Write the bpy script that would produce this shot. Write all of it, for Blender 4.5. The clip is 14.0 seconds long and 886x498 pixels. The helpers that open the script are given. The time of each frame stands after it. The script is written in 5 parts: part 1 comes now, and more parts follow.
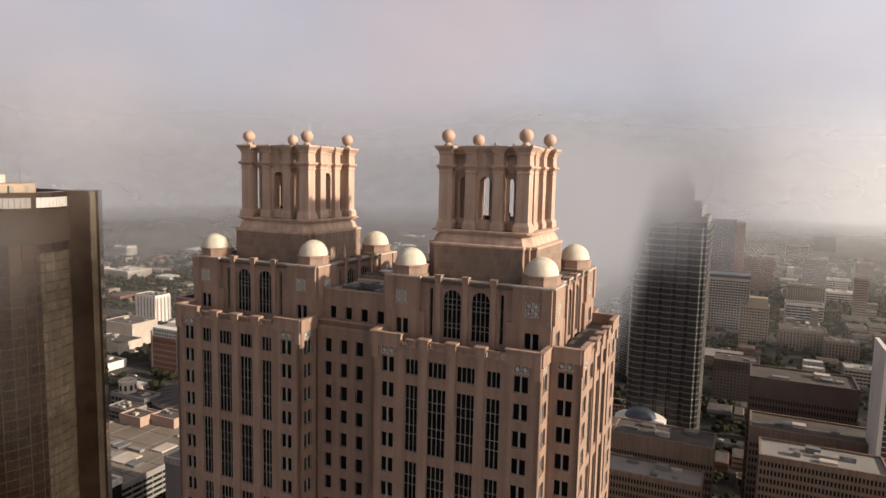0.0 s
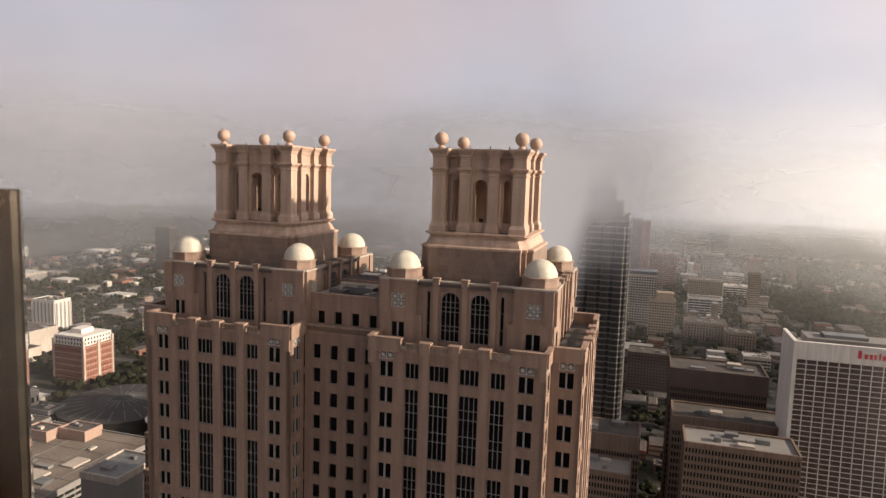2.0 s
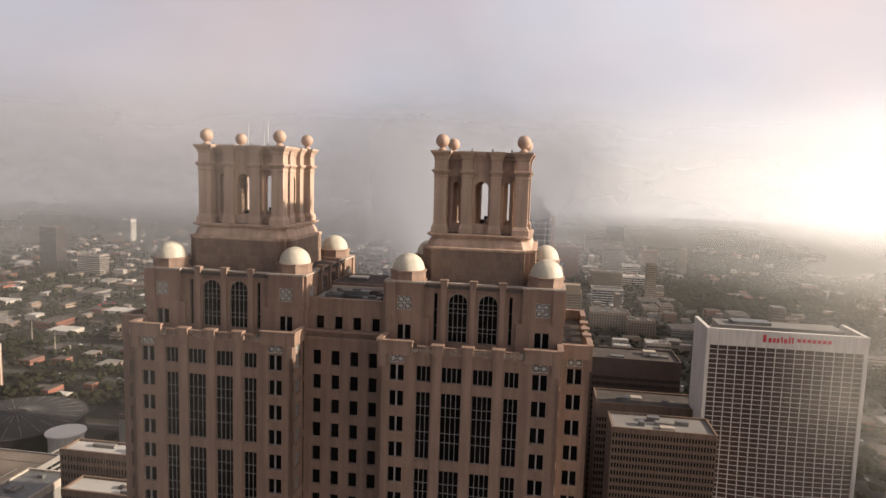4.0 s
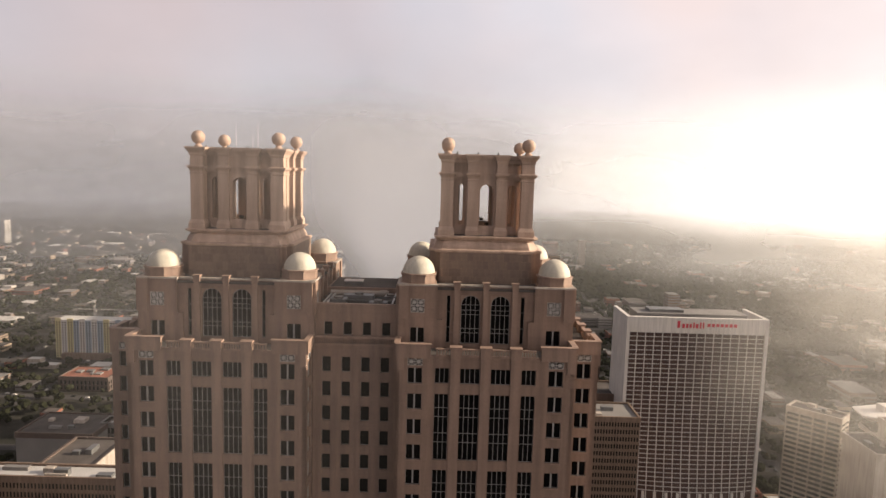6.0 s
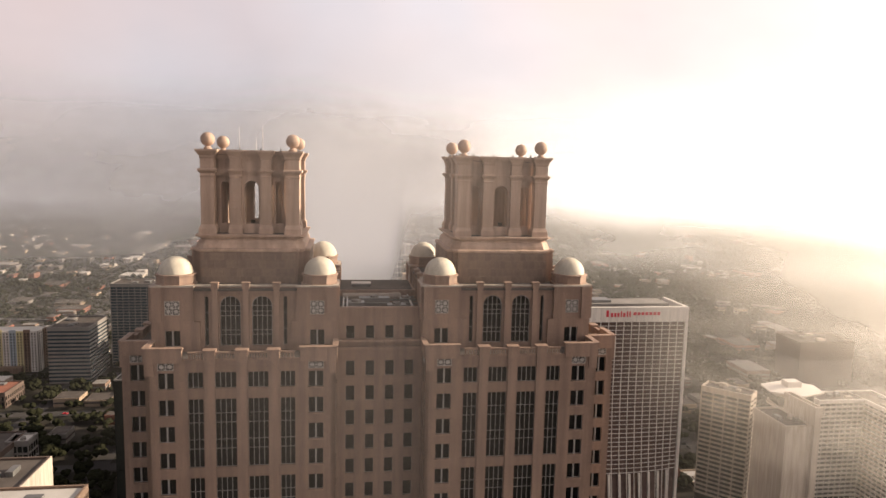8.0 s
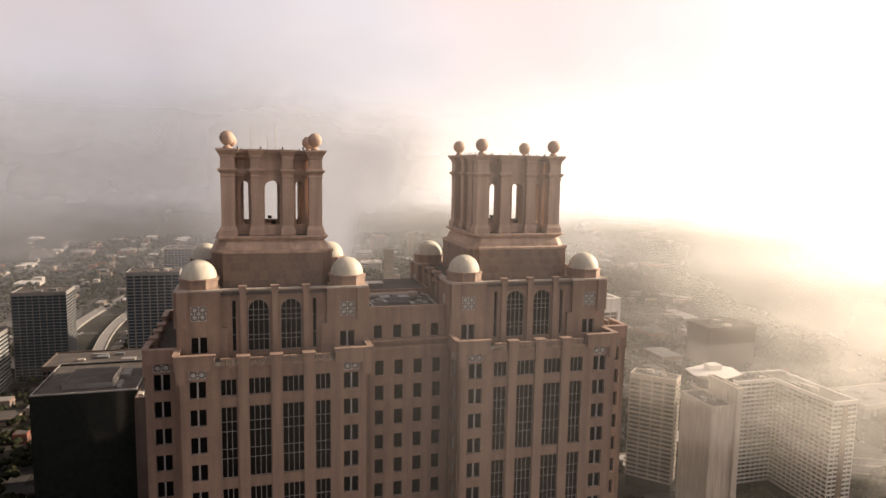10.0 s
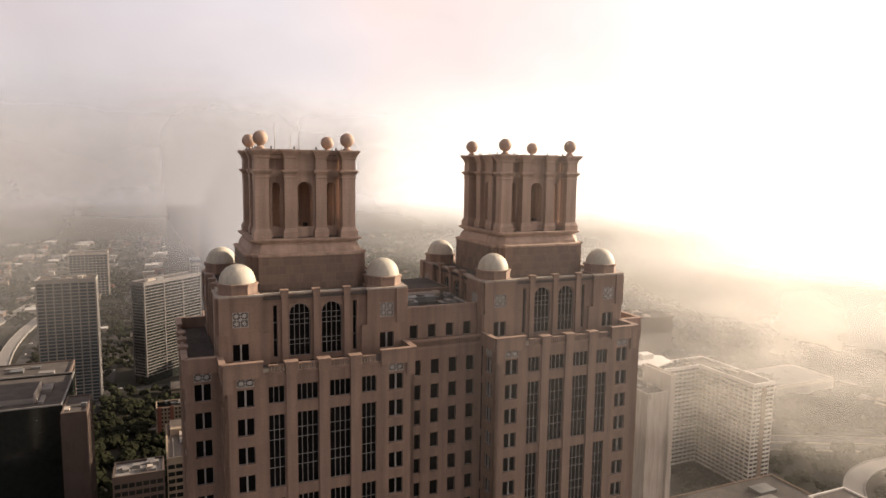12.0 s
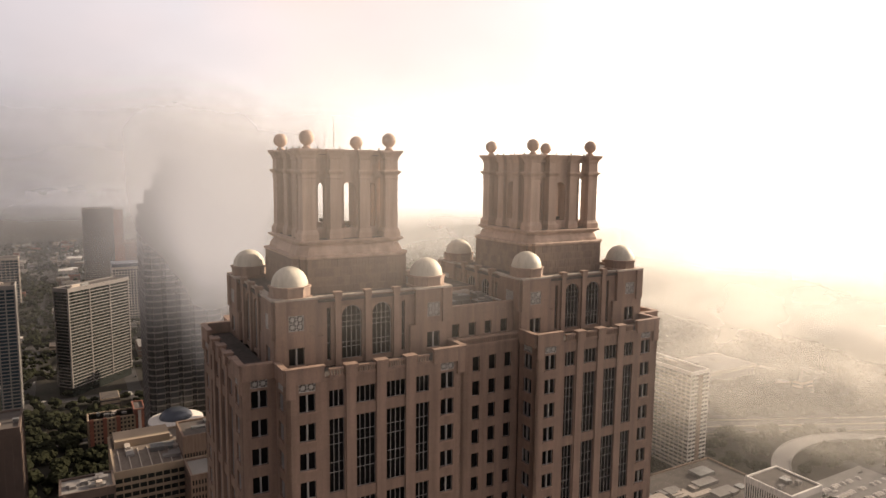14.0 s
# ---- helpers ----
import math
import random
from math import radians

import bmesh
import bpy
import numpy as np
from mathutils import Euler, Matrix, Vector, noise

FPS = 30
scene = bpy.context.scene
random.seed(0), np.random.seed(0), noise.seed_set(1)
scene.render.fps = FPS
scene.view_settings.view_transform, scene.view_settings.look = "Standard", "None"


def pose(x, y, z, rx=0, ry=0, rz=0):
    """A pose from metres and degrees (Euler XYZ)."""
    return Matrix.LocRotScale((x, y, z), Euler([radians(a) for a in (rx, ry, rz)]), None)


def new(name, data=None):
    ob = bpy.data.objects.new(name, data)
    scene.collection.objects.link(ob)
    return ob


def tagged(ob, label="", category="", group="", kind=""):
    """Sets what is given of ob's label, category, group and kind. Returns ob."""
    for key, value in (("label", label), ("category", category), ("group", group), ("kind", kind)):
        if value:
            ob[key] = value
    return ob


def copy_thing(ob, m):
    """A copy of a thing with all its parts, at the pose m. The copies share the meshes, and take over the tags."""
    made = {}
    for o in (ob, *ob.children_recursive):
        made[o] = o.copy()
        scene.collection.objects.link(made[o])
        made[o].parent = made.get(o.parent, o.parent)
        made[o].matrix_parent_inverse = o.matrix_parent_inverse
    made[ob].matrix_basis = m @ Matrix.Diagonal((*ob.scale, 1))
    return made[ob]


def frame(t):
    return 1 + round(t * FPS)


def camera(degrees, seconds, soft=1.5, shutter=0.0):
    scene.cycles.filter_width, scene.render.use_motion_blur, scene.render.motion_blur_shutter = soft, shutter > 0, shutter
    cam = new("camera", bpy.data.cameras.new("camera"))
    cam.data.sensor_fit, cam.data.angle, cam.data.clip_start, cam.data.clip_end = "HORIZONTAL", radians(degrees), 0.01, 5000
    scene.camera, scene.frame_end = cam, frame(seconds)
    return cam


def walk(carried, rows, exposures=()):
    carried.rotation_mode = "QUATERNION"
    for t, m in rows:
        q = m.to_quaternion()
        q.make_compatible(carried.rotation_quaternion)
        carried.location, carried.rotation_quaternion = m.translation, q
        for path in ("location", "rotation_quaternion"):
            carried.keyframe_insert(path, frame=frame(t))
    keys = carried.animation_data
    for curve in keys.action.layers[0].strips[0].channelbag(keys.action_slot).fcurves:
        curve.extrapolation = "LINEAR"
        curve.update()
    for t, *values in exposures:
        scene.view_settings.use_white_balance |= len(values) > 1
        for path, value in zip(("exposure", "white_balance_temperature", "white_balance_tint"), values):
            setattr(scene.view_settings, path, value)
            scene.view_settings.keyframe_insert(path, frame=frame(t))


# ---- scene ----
cam = camera(67.1, 14.0)
# seconds, eye, yaw, pitch, roll
PATH = [
    (0, 1.407, -0.134, 229.432, 24.784, -6.486, -1.287),
    (0.5, -0.954, -1.077, 229.464, 23.167, -6.455, -1.42),
    (1, -4.137, -2.273, 229.525, 21.167, -6.408, -1.537),
    (1.5, -7.072, -3.309, 229.613, 19.425, -6.394, -1.647),
    (2, -10.767, -4.501, 229.728, 17.229, -6.409, -1.73),
    (2.5, -14.015, -5.514, 229.865, 15.369, -6.433, -1.775),
    (3, -18.085, -6.615, 229.967, 13.124, -6.434, -1.803),
    (5.5, -38.308, -10.266, 230.86, 2.494, -6.661, -1.659),
    (6, -43.001, -10.696, 231.052, 0.173, -6.704, -1.608),
    (6.5, -47.111, -10.933, 231.242, -1.785, -6.744, -1.57),
    (7, -51.982, -10.988, 231.393, -4, -6.792, -1.485),
    (7.5, -56.165, -10.941, 231.515, -5.872, -6.825, -1.444),
    (8, -61.083, -10.649, 231.664, -8.011, -6.893, -1.346),
    (10.5, -83.216, -6.86, 231.259, -17.668, -6.873, -0.927),
    (11, -87.856, -5.53, 231.218, -19.677, -6.878, -0.837),
    (11.5, -91.796, -4.355, 231.239, -21.381, -6.873, -0.787),
    (12, -96.358, -2.766, 231.197, -23.12, -6.85, -0.747),
    (12.5, -100.186, -1.221, 231.145, -24.564, -6.847, -0.709),
    (13, -104.659, 0.672, 231.153, -26.262, -6.875, -0.653),
    (13.5, -108.377, 2.501, 231.058, -27.734, -6.843, -0.643),
    (14, -112.865, 4.505, 231.112, -29.679, -6.852, -0.628),
]
EXPOSURE = [(0, 0.03, 6450, 10), (3, 0.06, 6450, 10), (5.5, 0.14, 6600, 10), (6.5, 0.22, 6700, 11), (8, 0.34, 6900, 12), (9.5, 0.3, 6900, 12), (11, 0.25, 6850, 12), (14, 0.27, 6950, 12)]     # seconds, stops, kelvin, tint
walk(cam, [(t, pose(x, y, z, 90 + pitch, roll, yaw)) for t, x, y, z, yaw, pitch, roll in PATH], EXPOSURE)

# ---- world, sun and exposure ----
SUN_AZ, SUN_EL = 86.0, 20.0        # degrees clockwise from +y, and above the horizon
sun_dir = Vector((math.sin(radians(SUN_AZ)) * math.cos(radians(SUN_EL)), math.cos(radians(SUN_AZ)) * math.cos(radians(SUN_EL)), math.sin(radians(SUN_EL))))


def make_world():
    w = bpy.data.worlds.new("sky")
    scene.world = w
    w.use_nodes = True
    nt = w.node_tree
    nt.nodes.clear()
    N, L = nt.nodes.new, nt.links.new
    out, bg = N("ShaderNodeOutputWorld"), N("ShaderNodeBackground")
    sky = N("ShaderNodeTexSky")
    sky.sky_type, sky.sun_disc = "NISHITA", False
    sky.sun_elevation, sky.sun_rotation = radians(SUN_EL), radians(SUN_AZ)
    gain = N("ShaderNodeVectorMath")
    gain.operation = "SCALE"
    gain.inputs["Scale"].default_value = 0.09
    L(sky.outputs[0], gain.inputs[0])
    co = N("ShaderNodeTexCoord")
    sep = N("ShaderNodeSeparateXYZ")
    L(co.outputs["Generated"], sep.inputs[0])
    # cloud deck: darker fog at the horizon, paler above; unseen overhead part darkened to dim the fill light
    elev = N("ShaderNodeValToRGB")
    el = elev.color_ramp.elements
    el[0].position, el[0].color = 0.465, (0.34, 0.32, 0.335, 1)
    el[1].position, el[1].color = 0.78, (0.24, 0.23, 0.25, 1)
    for p, c in ((0.485, (0.41, 0.385, 0.40, 1)), (0.503, (0.48, 0.445, 0.46, 1)), (0.525, (0.56, 0.515, 0.53, 1)), (0.56, (0.575, 0.526, 0.538, 1)), (0.60, (0.605, 0.55, 0.564, 1)), (0.645, (0.61, 0.556, 0.574, 1)), (0.70, (0.36, 0.345, 0.37, 1))):
        e = el.new(p)
        e.color = c
    half = N("ShaderNodeMath")
    half.operation = "MULTIPLY_ADD"
    half.inputs[1].default_value, half.inputs[2].default_value = 0.5, 0.5
    L(sep.outputs["Z"], half.inputs[0])
    L(half.outputs[0], elev.inputs[0])
    # forward scattering round the sun
    dot = N("ShaderNodeVectorMath")
    dot.operation = "DOT_PRODUCT"
    dot.inputs[1].default_value = sun_dir
    L(co.outputs["Generated"], dot.inputs[0])
    glow = N("ShaderNodeValToRGB")
    g = glow.color_ramp.elements
    g[0].position, g[0].color = 0.0, (0, 0, 0, 1)
    g[1].position, g[1].color = 1.0, (1.0, 0.93, 0.84, 1)
    for p, c in ((0.06, (0.07, 0.065, 0.06, 1)), (0.3, (0.22, 0.2, 0.18, 1)), (0.5, (0.26, 0.235, 0.205, 1)), (0.66, (0.44, 0.395, 0.34, 1)), (0.82, (0.78, 0.71, 0.62, 1))):
        e = g.new(p)
        e.color = c
    L(dot.outputs["Value"], glow.inputs[0])
    add = N("ShaderNodeVectorMath")
    add.operation = "ADD"
    L(elev.outputs[0], add.inputs[0])
    L(glow.outputs[0], add.inputs[1])
    # golden haze low over the horizon below the sun
    low = N("ShaderNodeVectorMath")
    low.operation = "DOT_PRODUCT"
    low.inputs[1].default_value = (math.sin(radians(SUN_AZ)), math.cos(radians(SUN_AZ)), 0)
    L(co.outputs["Generated"], low.inputs[0])
    gold = N("ShaderNodeValToRGB")
    q = gold.color_ramp.elements
    q[0].position, q[0].color = 0.12, (0, 0, 0, 1)
    q[1].position, q[1].color = 0.92, (0.5, 0.44, 0.34, 1)
    for p, c in ((0.35, (0.10, 0.086, 0.066, 1)), (0.65, (0.27, 0.236, 0.182, 1))):
        e = q.new(p)
        e.color = c
    L(low.outputs["Value"], gold.inputs[0])
    band = N("ShaderNodeValToRGB")
    q = band.color_ramp.elements
    q[0].position, q[0].color = 0.5, (1, 1, 1, 1)
    q[1].position, q[1].color = 0.59, (0, 0, 0, 1)
    L(half.outputs[0], band.inputs[0])
    warm = N("ShaderNodeVectorMath")
    warm.operation = "MULTIPLY"
    L(gold.outputs[0], warm.inputs[0])
    L(band.outputs[0], warm.inputs[1])
    both = N("ShaderNodeVectorMath")
    both.operation = "ADD"
    L(add.outputs[0], both.inputs[0])
    L(warm.outputs[0], both.inputs[1])
    add = both
    # slow drifts in the cloud
    mp = N("ShaderNodeMapping")
    mp.inputs["Scale"].default_value = (1.6, 1.6, 3.2)
    nz = N("ShaderNodeTexNoise")
    nz.inputs["Scale"].default_value, nz.inputs["Detail"].default_value, nz.inputs["Roughness"].default_value = 1.6, 5, 0.5
    L(co.outputs["Generated"], mp.inputs[0])
    L(mp.outputs[0], nz.inputs["Vector"])
    drift = N("ShaderNodeMapRange")
    drift.inputs["From Min"].default_value, drift.inputs["From Max"].default_value = 0.3, 0.7
    drift.inputs["To Min"].default_value, drift.inputs["To Max"].default_value = 0.92, 1.07
    L(nz.outputs["Fac"], drift.inputs["Value"])
    # rosy and bluish veils in the cloud
    nz2 = N("ShaderNodeTexNoise")
    nz2.inputs["Scale"].default_value, nz2.inputs["Detail"].default_value = 2.3, 3
    L(co.outputs["Generated"], nz2.inputs["Vector"])
    hue = N("ShaderNodeValToRGB")
    h = hue.color_ramp.elements
    h[0].position, h[0].color = 0.36, (0.94, 0.985, 1.06, 1)
    h[1].position, h[1].color = 0.62, (1.05, 0.97, 0.965, 1)
    L(nz2.outputs["Fac"], hue.inputs[0])
    veil = N("ShaderNodeVectorMath")
    veil.operation = "MULTIPLY"
    L(add.outputs[0], veil.inputs[0])
    L(hue.outputs[0], veil.inputs[1])
    mul = N("ShaderNodeVectorMath")
    mul.operation = "SCALE"
    L(veil.outputs[0], mul.inputs[0])
    L(drift.outputs[0], mul.inputs["Scale"])
    mix = N("ShaderNodeMix")
    mix.data_type = "RGBA"
    mix.inputs["Factor"].default_value = 0.9
    L(gain.outputs[0], mix.inputs["A"])
    L(mul.outputs[0], mix.inputs["B"])
    L(mix.outputs["Result"], bg.inputs["Color"])
    bg.inputs["Strength"].default_value = 1.0
    L(bg.outputs[0], out.inputs[0])


make_world()
sun_data = bpy.data.lights.new("sun", "SUN")
sun_data.energy, sun_data.angle, sun_data.color = 7.8, radians(1.5), (1.0, 0.835, 0.66)
sun = new("sun", sun_data)
sun.matrix_world = Matrix.Translation((400, 200, 500)) @ sun_dir.to_track_quat("Z", "Y").to_matrix().to_4x4()


# ---- materials ----
def material(name, base, dark=None, rough=0.7, metal=0.0, grain=3.0, spots=0.25, bump=0.02, joints=None, vary=0.0, spec=0.5, streak=0.0):
    """Two scales of variation between base and dark, fine bump, and for cladding a net of joints (width, height, mortar, its tone)."""
    m = bpy.data.materials.new(name)
    m.use_nodes = True
    nt = m.node_tree
    b = nt.nodes["Principled BSDF"]
    N, L = nt.nodes.new, nt.links.new
    b.inputs["Roughness"].default_value, b.inputs["Metallic"].default_value = rough, metal
    b.inputs["Specular IOR Level"].default_value = spec
    dark = dark or tuple(c * 0.78 for c in base)
    co = N("ShaderNodeTexCoord")
    big, fine = N("ShaderNodeTexNoise"), N("ShaderNodeTexNoise")
    big.inputs["Scale"].default_value, big.inputs["Detail"].default_value = spots, 6
    fine.inputs["Scale"].default_value, fine.inputs["Detail"].default_value = grain, 4
    for n in (big, fine):
        L(co.outputs["Object"], n.inputs["Vector"])
    mean = N("ShaderNodeMath")
    mean.operation = "MULTIPLY_ADD"
    mean.inputs[1].default_value = 0.45
    L(fine.outputs["Fac"], mean.inputs[0])
    sc = N("ShaderNodeMath")
    sc.operation = "MULTIPLY"
    sc.inputs[1].default_value = 0.55
    L(big.outputs["Fac"], sc.inputs[0])
    L(sc.outputs[0], mean.inputs[2])
    ramp = N("ShaderNodeValToRGB")
    ramp.color_ramp.elements[0].position, ramp.color_ramp.elements[0].color = 0.32, (*dark, 1)
    ramp.color_ramp.elements[1].position, ramp.color_ramp.elements[1].color = 0.66, (*base, 1)
    L(mean.outputs[0], ramp.inputs[0])
    colour = ramp.outputs[0]
    if vary:
        info = N("ShaderNodeObjectInfo")
        mr = N("ShaderNodeMapRange")
        mr.inputs["To Min"].default_value, mr.inputs["To Max"].default_value = 1 - vary, 1 + vary
        L(info.outputs["Random"], mr.inputs["Value"])
        hs = N("ShaderNodeHueSaturation")
        L(mr.outputs[0], hs.inputs["Value"])
        L(colour, hs.inputs["Color"])
        colour = hs.outputs[0]
    if joints:
        jw, jh, mortar, tone = joints
        sep, com = N("ShaderNodeSeparateXYZ"), N("ShaderNodeCombineXYZ")
        L(co.outputs["Object"], sep.inputs[0])
        along = N("ShaderNodeMath")
        along.operation = "ADD"
        L(sep.outputs["X"], along.inputs[0])
        L(sep.outputs["Y"], along.inputs[1])
        L(along.outputs[0], com.inputs["X"])
        L(sep.outputs["Z"], com.inputs["Y"])
        br = N("ShaderNodeTexBrick")
        br.offset = 0.5
        br.inputs["Scale"].default_value = 1.0
        br.inputs["Brick Width"].default_value, br.inputs["Row Height"].default_value = jw, jh
        br.inputs["Mortar Size"].default_value, br.inputs["Mortar Smooth"].default_value = mortar, 0.3
        br.inputs["Color1"].default_value, br.inputs["Color2"].default_value, br.inputs["Mortar"].default_value = (1, 1, 1, 1), (0.94, 0.94, 0.94, 1), (tone, tone, tone, 1)
        L(com.outputs[0], br.inputs["Vector"])
        mx = N("ShaderNodeMix")
        mx.data_type, mx.blend_type = "RGBA", "MULTIPLY"
        mx.inputs["Factor"].default_value = 1.0
        L(colour, mx.inputs["A"])
        L(br.outputs["Color"], mx.inputs["B"])
        colour = mx.outputs["Result"]
    if streak:
        stretch, rain, wash = N("ShaderNodeMapping"), N("ShaderNodeTexNoise"), N("ShaderNodeMapRange")
        stretch.inputs["Scale"].default_value = (0.9, 0.9, 0.06)
        rain.inputs["Scale"].default_value, rain.inputs["Detail"].default_value = 1.0, 6
        L(co.outputs["Object"], stretch.inputs[0])
        L(stretch.outputs[0], rain.inputs["Vector"])
        wash.inputs["From Min"].default_value, wash.inputs["From Max"].default_value = 0.35, 0.62
        wash.inputs["To Min"].default_value, wash.inputs["To Max"].default_value = 1 - streak, 1 + streak * 0.4
        L(rain.outputs["Fac"], wash.inputs["Value"])
        stain = N("ShaderNodeHueSaturation")
        L(wash.outputs[0], stain.inputs["Value"])
        L(colour, stain.inputs["Color"])
        colour = stain.outputs[0]
    L(colour, b.inputs["Base Color"])
    if bump:
        bp = N("ShaderNodeBump")
        bp.inputs["Strength"].default_value, bp.inputs["Distance"].default_value = 0.4, bump
        L(fine.outputs["Fac"], bp.inputs["Height"])
        L(bp.outputs[0], b.inputs["Normal"])
    return m


STONE = material("granite", (0.262, 0.176, 0.13), (0.207, 0.137, 0.1), 0.72, joints=(1.55, 1.32, 0.018, 0.78), spots=0.16, streak=0.2)
STONE_TRIM = material("granite_trim", (0.28, 0.19, 0.142), (0.225, 0.15, 0.111), 0.7, spots=0.2, streak=0.2)
# paler than STONE: the brighter light on the crowns is put into this colour
CROWN_STONE = material("crown_stone_lit", (0.455, 0.326, 0.249), (0.365, 0.254, 0.19), 0.72, joints=(2.3, 1.06, 0.02, 0.86), spots=0.16, streak=0.22)
PANEL = material("granite_panel", (0.222, 0.158, 0.118), (0.165, 0.114, 0.084), 0.72, vary=0.15, streak=0.15)
DOME = material("dome_cream", (0.54, 0.50, 0.41), (0.43, 0.395, 0.32), 0.6, spots=0.35, streak=0.16)
GLASS = material("dark_glazing", (0.010, 0.0095, 0.0095), (0.004, 0.004, 0.004), 0.14, grain=0.4, bump=0, vary=0.3, spec=0.12)
FRAME_DARK = material("grey_window_frame", (0.33, 0.315, 0.295), (0.26, 0.245, 0.23), 0.5, metal=0.2)
PINKC = material("pinkish_plaster", (0.34, 0.235, 0.185), (0.27, 0.185, 0.145), 0.85, spots=0.15)
DECK = material("deck_roof", (0.20, 0.168, 0.14), (0.11, 0.09, 0.075), 0.9, grain=0.8, spots=0.035, spec=0.12)
MULLION = material("pale_metal", (0.47, 0.45, 0.42), (0.38, 0.36, 0.34), 0.45, metal=0.2)
LATTICE = material("white_lattice", (0.46, 0.43, 0.39), (0.38, 0.355, 0.32), 0.65)
ROOF = material("roof_membrane", (0.115, 0.10, 0.09), (0.055, 0.049, 0.045), 0.9, spots=0.12, spec=0.12)
STEEL = material("roof_steel", (0.22, 0.22, 0.21), (0.12, 0.12, 0.12), 0.5, metal=0.5)
BROWN = material("brown_precast", (0.21, 0.15, 0.115), (0.16, 0.115, 0.087), 0.85, spots=0.08, spec=0.12, streak=0.2)
DARKBROWN = material("dark_precast", (0.12, 0.09, 0.076), (0.08, 0.062, 0.054), 0.8, spots=0.08, spec=0.12)
PALE = material("pale_concrete", (0.44, 0.385, 0.33), (0.34, 0.295, 0.25), 0.85, spots=0.08, spec=0.12, streak=0.2)
TAN = material("tan_stucco", (0.34, 0.27, 0.20), (0.26, 0.2, 0.145), 0.85, spots=0.08, spec=0.12)
WHITE = material("white_concrete", (0.64, 0.60, 0.55), (0.53, 0.495, 0.45), 0.8, spots=0.08, streak=0.15)
GREYC = material("grey_concrete", (0.24, 0.225, 0.21), (0.17, 0.16, 0.15), 0.85, spots=0.08, spec=0.12)
BRICK = material("red_brick", (0.26, 0.115, 0.08), (0.19, 0.08, 0.057), 0.85, grain=1.2, spots=0.2, spec=0.12)
DARKSTONE = material("dark_stone", (0.155, 0.14, 0.13), (0.105, 0.094, 0.087), 0.7, spots=0.08)
WHITEROOF = material("white_roof", (0.52, 0.50, 0.47), (0.36, 0.345, 0.32), 0.8, spots=0.06, spec=0.12)
ASPHALT = material("asphalt", (0.075, 0.07, 0.068), (0.045, 0.043, 0.042), 0.9, spots=0.03, spec=0.12)
BRONZE = material("bronze_glass", (0.085, 0.055, 0.038), (0.035, 0.022, 0.015), 0.07, metal=0.85, grain=0.25, spots=0.05, bump=0.03)
BRONZE_FRAME = material("bronze_frame", (0.034, 0.024, 0.018), (0.02, 0.014, 0.011), 0.75, metal=0.0, spots=0.1, spec=0.08)
# brighter copy of the bronze glass, with the sky's reflection put into its colour
BRONZE_REFLECTION = material("bronze_glass_reflection", (0.27, 0.225, 0.165), (0.11, 0.087, 0.06), 0.09, metal=0.85, grain=0.25, spots=0.05, bump=0.03)
BLUEGLASS = material("blue_glass", (0.05, 0.075, 0.09), (0.03, 0.045, 0.055), 0.15, metal=0.2, bump=0)
# lighter than the black glass: haze before the bay tower put into its colour
GREYGLASS = material("hazed_grey_glass", (0.045, 0.047, 0.045), (0.028, 0.029, 0.028), 0.25, bump=0)
BLACKGLASS = material("black_glass", (0.02, 0.024, 0.022), (0.012, 0.014, 0.013), 0.1, bump=0)
# brown glass; the warm haze before the hotel is put into its colour
HAZED_GLASS = material("hazed_brown_glass", (0.105, 0.07, 0.06), (0.06, 0.04, 0.036), 0.2, grain=0.3, bump=0)
RED = material("sign_red", (0.55, 0.03, 0.05), (0.45, 0.02, 0.04), 0.5, bump=0)
YELLOW = material("yellow_stucco", (0.55, 0.48, 0.28), (0.45, 0.39, 0.22), 0.85)
BLUEGREY = material("blue_stucco", (0.35, 0.39, 0.43), (0.28, 0.32, 0.36), 0.85)
BLUEDOME = material("blue_dome", (0.065, 0.075, 0.095), (0.045, 0.052, 0.066), 0.4, metal=0.3)
LEAF = material("foliage", (0.026, 0.028, 0.015), (0.009, 0.010, 0.0055), 0.95, grain=0.5, spots=0.05, bump=0.3, spec=0.05)
DARKROOF = material("dark_metal_roof", (0.05, 0.046, 0.044), (0.03, 0.028, 0.027), 0.7, spots=0.08, spec=0.2)
BARK = material("bark", (0.09, 0.065, 0.045), None, 0.9)


# ---- mesh helpers ----
def box(bm, x0, x1, y0, y1, z0, z1):
    v = [bm.verts.new(p) for p in ((x0, y0, z0), (x1, y0, z0), (x1, y1, z0), (x0, y1, z0), (x0, y0, z1), (x1, y0, z1), (x1, y1, z1), (x0, y1, z1))]
    for f in ((3, 2, 1, 0), (4, 5, 6, 7), (0, 1, 5, 4), (1, 2, 6, 5), (2, 3, 7, 6), (3, 0, 4, 7)):
        bm.faces.new([v[i] for i in f])


def rings(bm, sections, closed_ends=True):
    """Loft through horizontal loops: each section a list of points of equal length."""
    loops = [[bm.verts.new(p) for p in s] for s in sections]
    n = len(loops[0])
    for a, b in zip(loops, loops[1:]):
        for i in range(n):
            bm.faces.new((a[i], a[(i + 1) % n], b[(i + 1) % n], b[i]))
    if closed_ends:
        bm.faces.new(loops[0][::-1])
        bm.faces.new(loops[-1])


def square_loft(bm, steps, cx=0.0, cy=0.0):
    """Steps of (half width x, half width y, z)."""
    rings(bm, [[(cx - a, cy - b, z), (cx + a, cy - b, z), (cx + a, cy + b, z), (cx - a, cy + b, z)] for a, b, z in steps])


